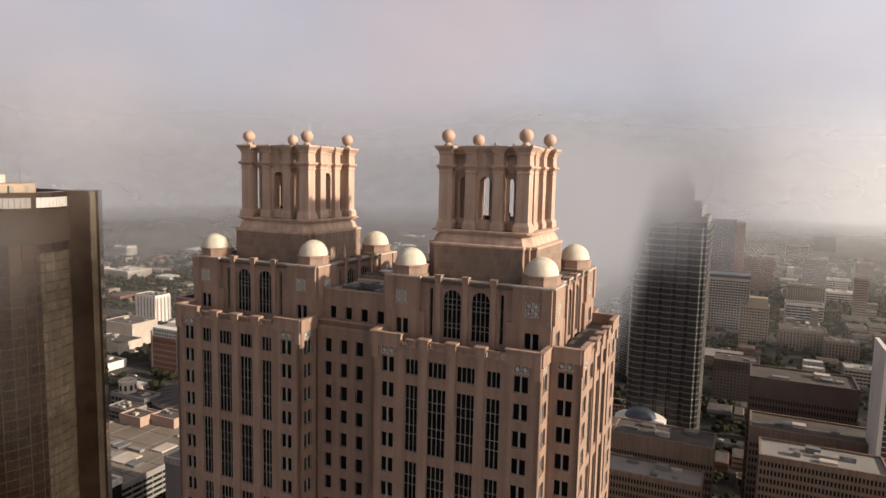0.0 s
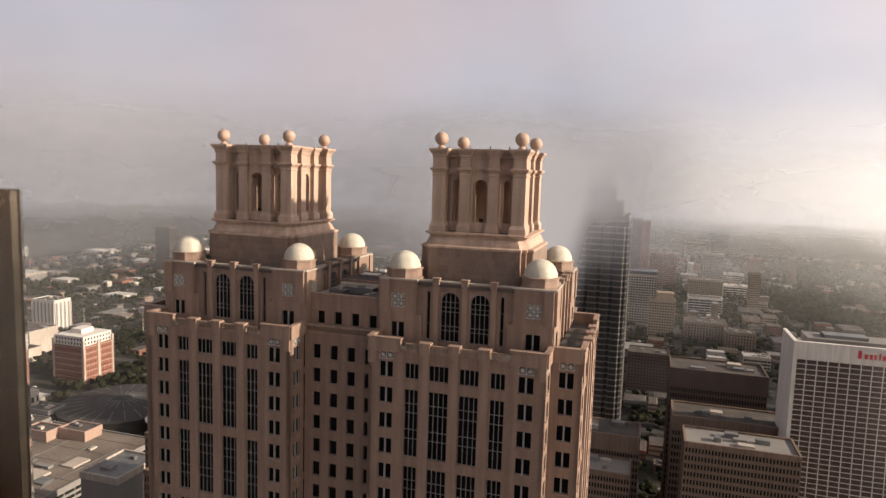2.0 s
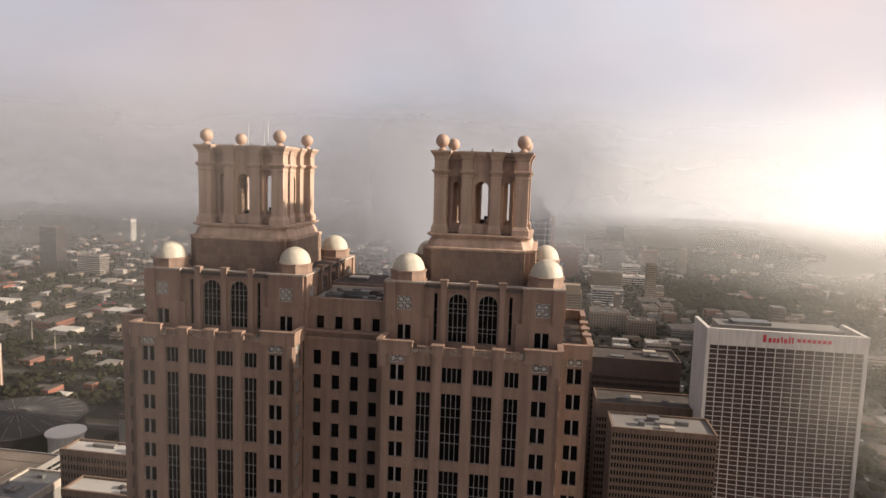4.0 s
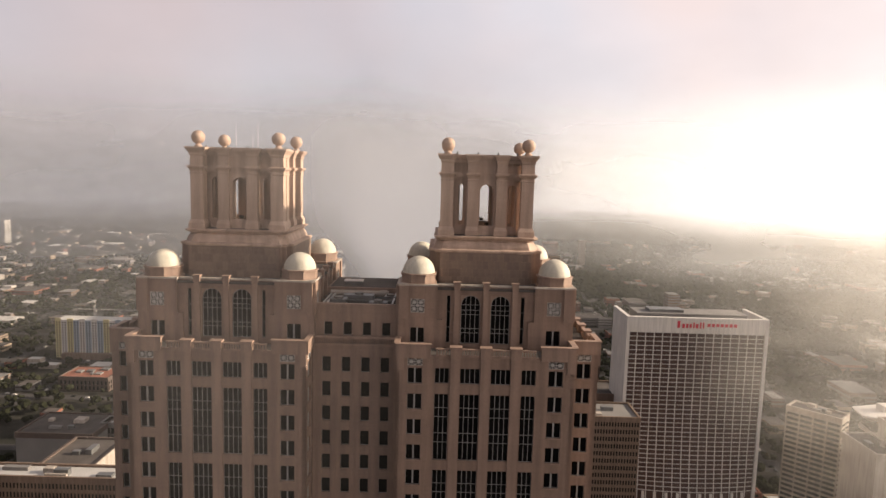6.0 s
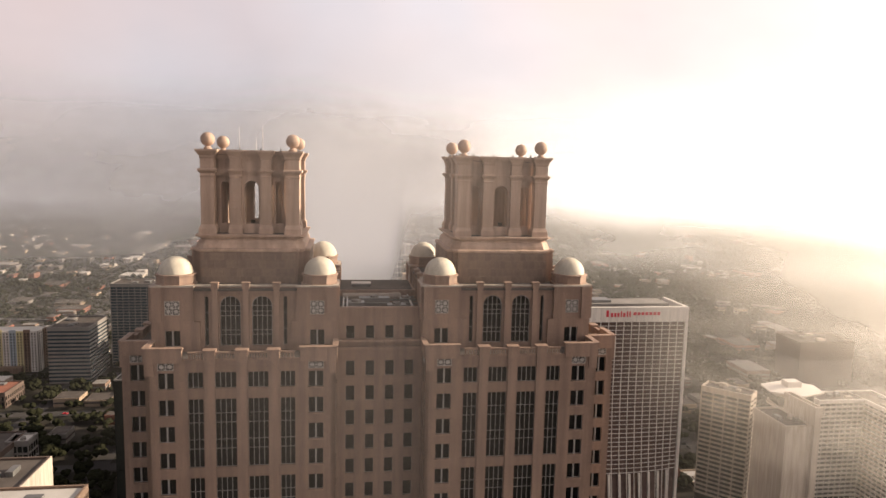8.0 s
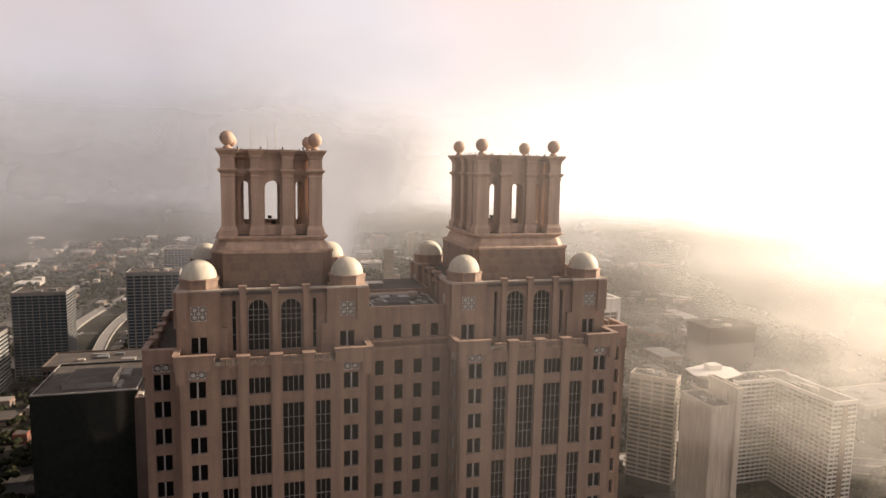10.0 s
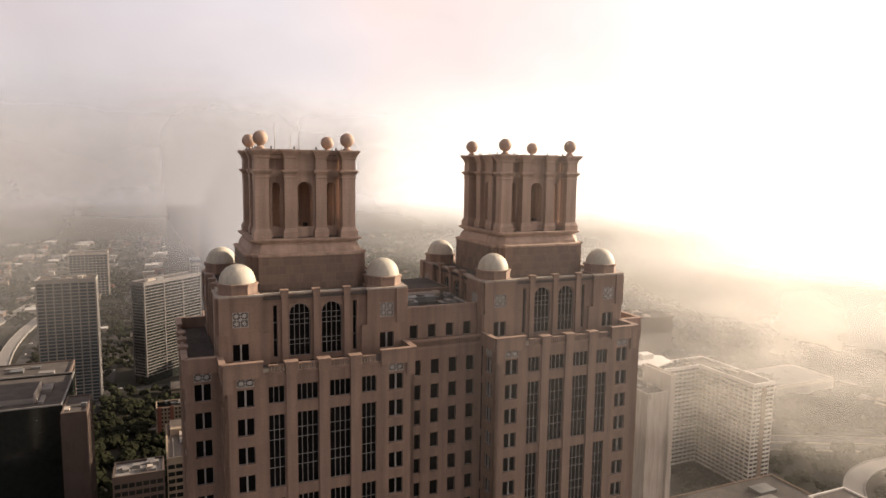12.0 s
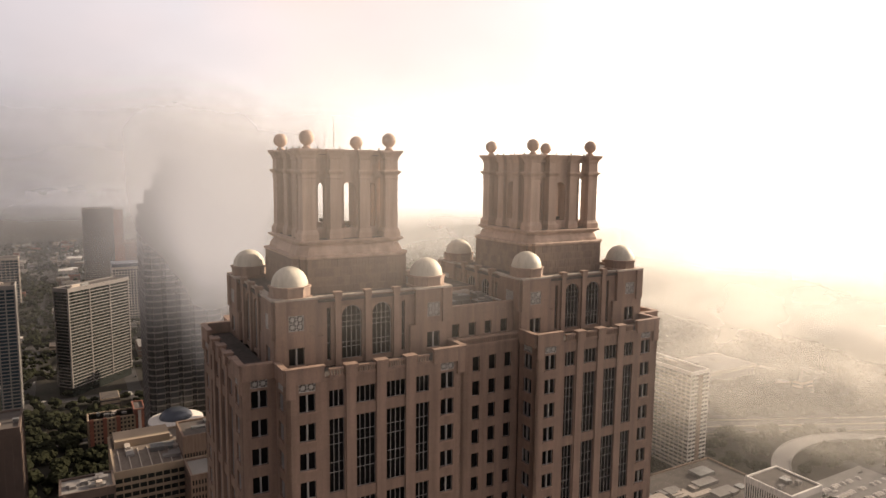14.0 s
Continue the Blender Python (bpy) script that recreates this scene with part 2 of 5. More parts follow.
def lathe(bm, profile, n=24, cx=0.0, cy=0.0, turn=0.0):
    rings(bm, [[(cx + r * math.cos(turn + 2 * math.pi * i / n), cy + r * math.sin(turn + 2 * math.pi * i / n), z) for i in range(n)] for r, z in profile])


def mesh(name, bm, mat, smooth=False):
    bmesh.ops.recalc_face_normals(bm, faces=bm.faces)
    me = bpy.data.meshes.new(name)
    bm.to_mesh(me)
    bm.free()
    for mm in (mat if isinstance(mat, (list, tuple)) else [mat]):
        me.materials.append(mm)
    if smooth:
        me.polygons.foreach_set("use_smooth", [True] * len(me.polygons))
    return me


def put(name, me, parent=None, m=None, label=""):
    ob = new(name, me)
    if parent:
        ob.parent = parent
    ob.matrix_basis = m or Matrix()
    if label:
        ob["label"] = label
    return ob


def part(name, bm, mat, parent, label="", m=None, smooth=False):
    return put(name, mesh(name, bm, mat, smooth), parent, m, label)


def boxes(*bs):
    bm = bmesh.new()
    for b in bs:
        box(bm, *b)
    return bm


def wall_panel(u0, u1, z0, z1, holes, y=0.0, thick=0.6):
    """A wall in the plane y (outside towards -y) with rectangular openings (ua, ub, za, zb) that go through it."""
    us = sorted({u0, u1, *[h[0] for h in holes], *[h[1] for h in holes]})
    zs = sorted({z0, z1, *[h[2] for h in holes], *[h[3] for h in holes]})
    verts, faces, index = [], [], {}

    def v(u, d, z):
        k = (round(u, 4), d, round(z, 4))
        if k not in index:
            index[k] = len(verts)
            verts.append((u, y + d, z))
        return index[k]

    def solid(i, j):
        if not (0 <= i < len(us) - 1 and 0 <= j < len(zs) - 1):
            return False
        u, z = (us[i] + us[i + 1]) / 2, (zs[j] + zs[j + 1]) / 2
        return not any(a < u < b and c < z < d for a, b, c, d in holes)

    for i in range(len(us) - 1):
        for j in range(len(zs) - 1):
            if not solid(i, j):
                continue
            a, b, c, d = us[i], us[i + 1], zs[j], zs[j + 1]
            faces.append((v(a, 0, c), v(b, 0, c), v(b, 0, d), v(a, 0, d)))
            faces.append((v(a, thick, d), v(b, thick, d), v(b, thick, c), v(a, thick, c)))
            if not solid(i - 1, j):
                faces.append((v(a, 0, d), v(a, thick, d), v(a, thick, c), v(a, 0, c)))
            if not solid(i + 1, j):
                faces.append((v(b, 0, c), v(b, thick, c), v(b, thick, d), v(b, 0, d)))
            if not solid(i, j - 1):
                faces.append((v(a, 0, c), v(a, thick, c), v(b, thick, c), v(b, 0, c)))
            if not solid(i, j + 1):
                faces.append((v(b, 0, d), v(b, thick, d), v(a, thick, d), v(a, 0, d)))
    me = bpy.data.meshes.new("wall")
    me.from_pydata(verts, [], faces)
    me.materials.append(STONE)
    return me


def arch_fill(bm, uc, half, z_spring, y0, y1, n=10):
    """The two spandrels that turn a square-headed opening into a round arch."""
    top = z_spring + half
    for s in (-1, 1):
        pts = [(uc + s * half, top)] + [(uc + s * half * math.cos(a), z_spring + half * math.sin(a)) for a in [math.pi / 2 * k / n for k in range(n + 1)]]
        front = [bm.verts.new((u, y0, z)) for u, z in pts]
        back = [bm.verts.new((u, y1, z)) for u, z in pts]
        for k in range(1, n + 1):
            bm.faces.new((front[0], front[k], front[k + 1]))
            bm.faces.new((back[0], back[k + 1], back[k]))
            bm.faces.new((front[k], back[k], back[k + 1], front[k + 1]))


# ---- the twin-crowned tower ----
BX, BY, HALF, ARM = 19.93, 103.3, 13.3, 17.75     # block centres at -56.1 -+ BX; half widths of the core and of the projecting bays
CX = -56.1
FLOOR = 3.95
TOPWIN = 201.9
Z_DETAIL = 151.0

tower = tagged(new("tower"), "pinkish granite skyscraper with two crowned spires and cream domes", "skyscraper")


def level_windows(n):
    return [(TOPWIN - 2.4 - FLOOR * k, TOPWIN - FLOOR * k) for k in range(n)]


PAIR_Z = level_windows(13)
TALL_Z = [(187.7 - 11.85 * k, 198.0 - 11.85 * k) for k in range(4)]
LOW_PAIR = [(TOPWIN - 2.4 - FLOOR * k, TOPWIN - FLOOR * k) for k in range(13, 45)]
LOW_TALL = [(187.7 - 11.85 * k, 198.0 - 11.85 * k) for k in range(4, 14)]


def frame_mesh(w, h, us, zs, bar, y=0.28, thick=0.12):
    """One connected frame: bars at us and zs (centre, half width) between the lights."""
    cuts_u = [(-w / 2, -w / 2 + bar)] + [(u - b, u + b) for u, b in us] + [(w / 2 - bar, w / 2)]
    cuts_z = [(0, bar)] + [(z - b, z + b) for z, b in zs] + [(h - bar, h)]
    holes = [(p[1], q[0], r[1], t[0]) for p, q in zip(cuts_u, cuts_u[1:]) for r, t in zip(cuts_z, cuts_z[1:])]
    me = wall_panel(-w / 2, w / 2, 0, h, holes, y, thick)
    me.materials[0] = FRAME_DARK
    return me


def window_pair():
    """Two lights with a broad pale post between them and a stone sill."""
    w, h = 2.15, 2.4
    me = frame_mesh(w, h, [(0, 0.1)], [], 0.03, 0.24, 0.18)
    post = mesh("post", boxes((-0.11, 0.11, 0.12, 0.24, 0.02, h - 0.02), (-0.16, 0.16, 0.1, 0.16, 0.0, 0.12)), FRAME_DARK)
    sill = mesh("sill", boxes((-w / 2 - 0.12, w / 2 + 0.12, -0.14, 0.2, -0.16, 0.03)), STONE_TRIM)
    pane = mesh("pane", boxes((-w / 2 + 0.03, -0.09, 0.44, 0.5, 0.03, h - 0.03)), GLASS)
    return me, [("sill", sill, Matrix()), ("post", post, Matrix()), ("pane", pane, Matrix()), ("pane", pane, Matrix.Translation((w / 2 + 0.06, 0, 0)))]


def window_grid(w, h, bars, transoms):
    us = [(-w / 2 + w * k / (bars + 1), 0.04) for k in range(1, bars + 1)]
    me = frame_mesh(w, h, us, [(z, 0.022) for z in transoms], 0.03)
    pane = mesh("pane", boxes((-w / 2 + 0.02, w / 2 - 0.02, 0.42, 0.48, 0.02, h - 0.02)), GLASS)
    return me, [("pane", pane, Matrix())]


def window_arch(w, h):
    """A round-headed window: bars cut off at the arch."""
    r = w / 2
    zs = h - r
    bm = bmesh.new()
    for k in range(5):
        u = -r + 0.06 + (w - 0.12) * k / 4
        box(bm, u - 0.035, u + 0.035, 0.26, 0.4, 0, zs + math.sqrt(max(r * r - u * u, 0)) - 0.02)
    for z in (0.06, h * 0.22, h * 0.31, h * 0.60, h * 0.69, h * 0.80):
        reach = r if z < zs else math.sqrt(max(r * r - (z - zs) ** 2, 0))
        box(bm, -reach, reach, 0.3, 0.38, z - 0.028, z + 0.028)
    n = 16
    for k in range(n):
        a, b = math.pi * k / n, math.pi * (k + 1) / n
        q = []
        for yy in (0.26, 0.38):
            q.append([bm.verts.new((rr * math.cos(t), yy, zs + rr * math.sin(t))) for t, rr in ((a, r), (b, r), (b, r - 0.11), (a, r - 0.11))])
        bm.faces.new(q[0]), bm.faces.new(q[1][::-1])
        bm.faces.new((q[0][3], q[0][2], q[1][2], q[1][3]))
    me = mesh("window", bm, FRAME_DARK)
    bm = bmesh.new()
    pts = [(-r, 0), (r, 0)] + [(r * math.cos(math.pi * k / n), zs + r * math.sin(math.pi * k / n)) for k in range(n + 1)]
    a, b = [bm.verts.new((u, 0.42, z)) for u, z in pts], [bm.verts.new((u, 0.48, z)) for u, z in pts]
    bm.faces.new(a), bm.faces.new(b[::-1])
    for k in range(len(pts)):
        bm.faces.new((a[k], b[k], b[(k + 1) % len(pts)], a[(k + 1) % len(pts)]))
    return me, [("pane", mesh("pane", bm, GLASS), Matrix())]


def lattice_mesh(cols, rows, cell=1.05):
    """A pierced white screen: star and cross in every cell."""
    bm = bmesh.new()
    W, H = cols * cell, rows * cell

    def bar(u0, z0, u1, z1, t=0.042):
        d = Vector((u1 - u0, z1 - z0)).normalized()
        nx, nz = -d.y * t, d.x * t
        q = [(u0 + nx, z0 + nz), (u1 + nx, z1 + nz), (u1 - nx, z1 - nz), (u0 - nx, z0 - nz)]
        a, b = [bm.verts.new((u, 0.02, z)) for u, z in q], [bm.verts.new((u, 0.14, z)) for u, z in q]
        bm.faces.new(a), bm.faces.new(b[::-1])
        for k in range(4):
            bm.faces.new((a[k], b[k], b[(k + 1) % 4], a[(k + 1) % 4]))

    for i in range(cols):
        for j in range(rows):
            u, z, c = -W / 2 + (i + 0.5) * cell, (j + 0.5) * cell, cell / 2
            for a, b in ((-1, 0), (0, -1), (1, 0), (0, 1)):
                bar(u, z, u + a * c, z + b * c)
            for a, b in ((-1, -1), (1, -1), (1, 1), (-1, 1)):
                bar(u, z, u + a * c, z + b * c)
                bar(u + a * c * 0.55, z, u, z + b * c * 0.55, 0.034)
    for i in range(cols + 1):
        bar(-W / 2 + i * cell, 0, -W / 2 + i * cell, H, 0.055)
    for j in range(rows + 1):
        bar(-W / 2, j * cell, W / 2, j * cell, 0.055)
    return mesh("lattice_screen", bm, LATTICE), mesh("lattice_backing", boxes((-W / 2, W / 2, 0.16, 0.2, 0, H)), GLASS)


PAIR = window_pair()
PAIR_UP = window_pair()
GRID_A, GRID_B = window_grid(2.1, 2.35, 2, ()), window_grid(2.95, 2.35, 3, ())
TRANS = (2.75, 4.15, 6.7, 8.1)
TALL_A, TALL_B = window_grid(2.1, 10.3, 2, TRANS), window_grid(2.95, 10.3, 3, TRANS)
ARCHW, SLIT = window_arch(3.0, 7.6), window_grid(0.55, 7.4, 0, (2.4, 4.9))
PLAIN = window_grid(1.35, 2.35, 0, ())
LAT_LOW, LAT_UP = lattice_mesh(2, 1, 1.1), lattice_mesh(2, 2, 1.05)


def add_window(kind, m, label=""):
    me, bits = kind
    w = put("window", me, tower, m, label)
    for name, b, bm_ in bits:
        put(name, b, w, bm_)


def add_lattice(kind, m):
    w = put("lattice_screen", kind[0], tower, m, "white pierced geometric screen")
    put("lattice_backing", kind[1], w)


T = Matrix.Translation


def bay_meshes():
    """The wall of one projecting bay, the same on every side: upper detailed stretch and the storeys below it."""
    holes, low = [], []
    for z0, z1 in PAIR_Z:
        holes += [(s - 1.075, s + 1.075, z0, z1) for s in (-10.47, 10.47)]
    cols = ((-6.45, 2.1), (-2.3, 2.95), (2.3, 2.95), (6.45, 2.1))
    for u, w in cols:
        holes.append((u - w / 2, u + w / 2, 199.6, 201.95))
        holes += [(u - w / 2, u + w / 2, a, b) for a, b in TALL_Z]
    for s in (-10.47, 10.47):
        holes.append((s - 1.1, s + 1.1, 202.28, 203.38))
    for z0, z1 in LOW_PAIR:
        low += [(s - 1.075, s + 1.075, z0, z1) for s in (-10.47, 10.47)]
    for u, w in cols:
        low += [(u - w / 2, u + w / 2, a, b) for a, b in LOW_TALL]
    up = wall_panel(-HALF, HALF, Z_DETAIL, 203.8, holes)
    dn = wall_panel(-HALF, HALF, 0, Z_DETAIL, low)
    glass = boxes(*[(a, b, 0.4, 0.46, c, d) for a, b, c, d in low])
    return up, dn, mesh("lower_glazing", glass, GLASS), cols


BAY_UP, BAY_DOWN, BAY_GLASS, COLS = bay_meshes()


def return_meshes():
    """The short wall beside a bay, one pair window wide. Local u runs over its 4.45 m."""
    holes = [(1.15, 3.3, a, b) for a, b in PAIR_Z] + [(1.125, 3.325, 202.28, 203.38)]
    low = [(1.15, 3.3, a, b) for a, b in LOW_PAIR]
    return wall_panel(0, 4.45, Z_DETAIL, 203.8, holes), wall_panel(0, 4.45, 0, Z_DETAIL, low), mesh("lower_glazing", boxes(*[(a, b, 0.4, 0.46, c, d) for a, b, c, d in low]), GLASS)


RET_UP, RET_DOWN, RET_GLASS = return_meshes()


def pilaster_mesh():
    bm = bmesh.new()
    box(bm, -0.72, 0.72, -0.22, 0.02, Z_DETAIL, 203.6)
    box(bm, -0.8, 0.8, -0.42, 0.7, 203.5, 205.0)
    box(bm, -0.92, 0.92, -0.55, 0.8, 205.0, 205.28)
    return mesh("pilaster", bm, STONE_TRIM)


def balustrade_mesh(w):
    bm = boxes((-w / 2, w / 2, -0.12, 0.32, 203.7, 203.95), (-w / 2, w / 2, -0.16, 0.36, 204.7, 204.95))
    n = int(w / 0.36)
    for k in range(n):
        u = -w / 2 + (k + 0.5) * w / n
        box(bm, u - 0.09, u + 0.09, 0.0, 0.2, 203.94, 204.71)
    return mesh("balustrade", bm, STONE_TRIM)


def corner_parapet(w):
    bm = boxes((-w / 2, w / 2, -0.25, 0.35, 203.4, 205.35), (-w / 2 - 0.12, w / 2 + 0.12, -0.38, 0.48, 205.35, 205.6))
    return mesh("parapet", bm, STONE_TRIM)


PILASTER, BAL_W, BAL_N = pilaster_mesh(), balustrade_mesh(2.95), balustrade_mesh(2.0)
PARAPET_C, PARAPET_R = corner_parapet(5.1), corner_parapet(4.3)
CORNER_STRIP = mesh("corner_strip", boxes((-0.62, 0.62, -0.27, 0.05, 201.6, 205.36)), STONE_TRIM)
UP_STRIP = mesh("corner_strip", boxes((-0.7, 0.7, -0.27, 0.05, 208.4, 213.5)), STONE_TRIM)


def upper_meshes():
    """One side of the set-back storey: pavilions at its ends, a recessed middle with two arches."""
    yp, yc = 0.0, 0.55
    side = {}
    for s in (-1, 1):
        a, b = sorted((s * 6.6, s * HALF))
        holes = [(s * 10.45 - 1.075, s * 10.45 + 1.075, 204.6, 207.0), (s * 10.45 - 1.05, s * 10.45 + 1.05, 209.35, 211.45)]
        if s > 0:
            side[s] = wall_panel(a, b, 203.8, 213.5, holes + [(6.6, 7.45, 208.3, 213.5)])
        else:
            side[s] = wall_panel(a, b, 203.8, 213.5, holes + [(-7.45, -6.6, 208.3, 213.5)])
    mid = wall_panel(-7.6, 7.6, 203.8, 213.5, [(u - 1.5, u + 1.5, 204.5, 212.1) for u in (-2.3, 2.3)] + [(u - 0.275, u + 0.275, 204.6, 212.0) for u in (-5.7, 5.7)], y=yc)
    bm = bmesh.new()
    arch_fill(bm, 0, 1.5, 210.6, yc, yc + 0.6)
    return side, mid, mesh("arch_head", bm, STONE_TRIM)


UP_SIDE, UP_MID, UP_ARCH = upper_meshes()


def up_pilaster():
    bm = boxes((-0.42, 0.42, 0.18, 0.6, 203.8, 213.2), (-0.5, 0.5, 0.02, 0.9, 213.1, 214.0), (-0.6, 0.6, -0.1, 1.0, 214.0, 214.2))
    return mesh("pilaster", bm, STONE_TRIM)


UP_PIL = up_pilaster()
UP_COPING = mesh("coping", boxes((-HALF - 0.15, -7.3, -0.18, 0.8, 213.5, 213.75), (7.3, HALF + 0.15, -0.18, 0.8, 213.5, 213.75), (-7.3, 7.3, 0.4, 1.25, 213.5, 213.72)), PALE)


def drum_and_dome():
    bm = bmesh.new()
    lathe(bm, [(3.05, 213.4), (3.05, 213.75), (2.78, 213.8), (2.78, 214.9), (2.95, 214.95), (2.95, 215.2), (2.5, 215.25)], 8, turn=math.pi / 8)
    drum = mesh("drum", bm, STONE_TRIM)
    bm = bmesh.new()
    prof = [(2.48, 215.1)] + [(2.48 * math.cos(a), 215.2 + 2.55 * math.sin(a)) for a in [math.pi / 2 * k / 10 for k in range(10)]] + [(0.02, 217.75)]
    lathe(bm, prof, 32)
    return drum, mesh("dome", bm, DOME, True)


DRUM, DOME_ME = drum_and_dome()


# crown: all meshes are made once and placed for both spires
def crown_meshes():
    c = {}
    bm = bmesh.new()
    square_loft(bm, [(7.3, 8.95, 213.0), (7.3, 8.95, 218.3)])
    square_loft(bm, [(8.9, 7.25, 213.0), (8.9, 7.25, 218.28)])
    square_loft(bm, [(8.0, 8.0, 213.0), (8.0, 8.0, 218.2)])
    c["base"] = mesh("crown_base", bm, STONE)
    bm = bmesh.new()
    # cornice of the base, a battered block with cut corners, and the belfry's cornice
    square_loft(bm, [(7.3, 8.95, 218.2), (7.45, 9.12, 218.3), (7.45, 9.12, 218.62), (7.2, 8.7, 218.72)])
    square_loft(bm, [(8.9, 7.25, 218.2), (9.07, 7.42, 218.29), (9.07, 7.42, 218.6), (8.65, 7.15, 218.7)])
    square_loft(bm, [(8.0, 8.0, 218.15), (8.15, 8.15, 218.27), (8.15, 8.15, 218.58), (7.9, 7.9, 218.66)])
    cut = [(8.35, 1.3, 218.5), (8.2, 1.3, 219.2), (7.88, 1.2, 219.85), (7.7, 1.15, 219.95), (7.7, 1.15, 220.08), (7.95, 0.95, 220.2), (8.0, 0.9, 220.32), (8.28, 0.7, 220.46), (8.3, 0.7, 220.7), (7.6, 0.5, 220.76)]
    rings(bm, [[(x, y, z) for x, y in ((-h + c_, -h), (h - c_, -h), (h, -h + c_), (h, h - c_), (h - c_, h), (-h + c_, h), (-h, h - c_), (-h, -h + c_))] for h, c_, z in cut])
    c["plinth"] = mesh("crown_plinth", bm, CROWN_STONE)
    shaft = [(0.30, 220.66), (0.30, 221.6), (0.12, 222.0), (0.0, 222.2), (0.0, 229.5), (0.1, 229.55), (0.1, 229.75), (0.0, 229.8), (0.05, 230.1), (0.42, 230.5), (0.42, 230.75), (0.04, 230.8), (0.0, 232.3), (0.12, 232.5), (0.16, 232.8), (0.5, 233.3), (0.62, 233.42), (0.62, 233.72)]
    bm = bmesh.new()
    square_loft(bm, [(1.0 + o, 1.0 + o, z) for o, z in shaft])
    c["pier"] = mesh("corner_pier", bm, CROWN_STONE)
    bm = bmesh.new()
    square_loft(bm, [(0.82 + o * 0.8, 0.6 + o * 0.8, z - 0.004) for o, z in shaft])
    c["column"] = mesh("column", bm, CROWN_STONE)
    me = wall_panel(-3.1, 3.1, 220.7, 233.55, [(-1.1, 1.1, 222.3, 229.0)], y=0.0, thick=1.9)
    me.materials[0] = CROWN_STONE
    c["portal"] = me
    bm = bmesh.new()
    arch_fill(bm, 0, 1.1, 227.9, 0.0, 1.9)
    c["arch"] = mesh("arch_head", bm, CROWN_STONE)
    # beams that tie the corner piers to the portals
    bm = boxes((-6.0, 6.0, 0.25, 1.1, 230.1, 230.72), (-6.0, 6.0, 0.4, 1.0, 229.75, 230.1), (-6.0, 6.0, 0.3, 1.1, 232.4, 233.0), (-6.0, 6.0, -0.05, 1.15, 233.25, 233.66), (-6.0, 6.0, 0.1, 1.1, 233.0, 233.25))
    # the middle stretch over the two columns stands forward
    for u, y, z0, z1 in ((3.2, 0.02, 230.12, 230.48), (3.3, -0.2, 230.48, 230.74), (3.25, 0.0, 232.3, 232.8), (3.4, -0.3, 232.8, 233.15), (3.55, -0.62, 233.15, 233.4), (3.65, -0.75, 233.4, 233.7)):
        box(bm, -u, u, y, 0.9, z0, z1)
    c["beam"] = mesh("entablature", bm, CROWN_STONE)
    # narrow walls behind the gaps beside the portals, each with an arch of its own
    for key, sign in (("wall_a", -1), ("wall_b", 1)):
        a, b = sorted((sign * 3.05, sign * 5.0))
        me = wall_panel(a, b, 220.7, 233.2, [(sign * 4.1 - 0.58, sign * 4.1 + 0.58, 222.3, 228.9)], y=0.9, thick=0.55)
        me.materials[0] = CROWN_STONE
        c[key] = me
        bm = bmesh.new()
        arch_fill(bm, sign * 4.1, 0.58, 228.32, 0.9, 1.45)
        c[key + "_arch"] = mesh("arch_head", bm, CROWN_STONE)
    bm = bmesh.new()
    lathe(bm, [(0.62, 233.68), (0.62, 233.95), (0.42, 234.1), (0.35, 234.45)], 16)
    c["ball_foot"] = mesh("ball_pedestal", bm, CROWN_STONE)
    bm = bmesh.new()
    lathe(bm, [(0.02, 234.18)] + [(1.07 * math.sin(a), 235.25 - 1.07 * math.cos(a)) for a in [math.pi * k / 14 for k in range(1, 14)]] + [(0.02, 236.32)], 28)
    c["ball"] = mesh("ball", bm, CROWN_STONE, True)
    c["floor"] = mesh("crown_floor", boxes((-7.2, 7.2, -7.2, 7.2, 220.6, 220.8)), ROOF)
    bm = boxes((-0.28, 0.28, -0.2, 0.2, 222.44, 222.84), (-0.34, 0.34, -0.26, -0.18, 222.38, 222.9), (-0.06, 0.06, -0.06, 0.06, 222.28, 222.46))
    c["lamp"] = mesh("floodlight", bm, BRONZE_FRAME)
    c["lid"] = mesh("crown_roof", boxes((-6.1, 6.1, -6.1, 6.1, 232.9, 233.2)), ROOF)
    return c


CROWN = crown_meshes()


def turn(k):
    return pose(0, 0, 0, 0, 0, 90 * k)


def crown(at):
    base = put("crown_base", CROWN["base"], tower, at, "battered granite base of a spire")
    put("plinth", CROWN["plinth"], base)
    put("crown_floor", CROWN["floor"], base)
    put("crown_roof", CROWN["lid"], base)
    for k in range(4):
        r = turn(k)
        put("corner_pier", CROWN["pier"], base, r @ T((-6.4, -6.4, 0)))
        put("ball", CROWN["ball"], base, r @ T((-6.4, -6.4, 0)), "round stone ball finial")
        put("ball_pedestal", CROWN["ball_foot"], base, r @ T((-6.4, -6.4, 0)))
        put("portal_wall", CROWN["portal"], base, r @ T((0, -6.2, 0)))
        put("arch_head", CROWN["arch"], base, r @ T((0, -6.2, 0)))
        put("entablature", CROWN["beam"], base, r @ T((0, -6.4, 0)))
        for key in ("wall_a", "wall_b"):
            put("side_wall", CROWN[key], base, r @ T((0, -6.2, 0)))
            put("arch_head", CROWN[key + "_arch"], base, r @ T((0, -6.2, 0)))
        put("floodlight", CROWN["lamp"], base, r @ T((0.15, -5.3, 0)), "small dark floodlight box")
        for s in (-2.3, 2.3):
            put("column", CROWN["column"], base, r @ T((s, -6.35, 0)))


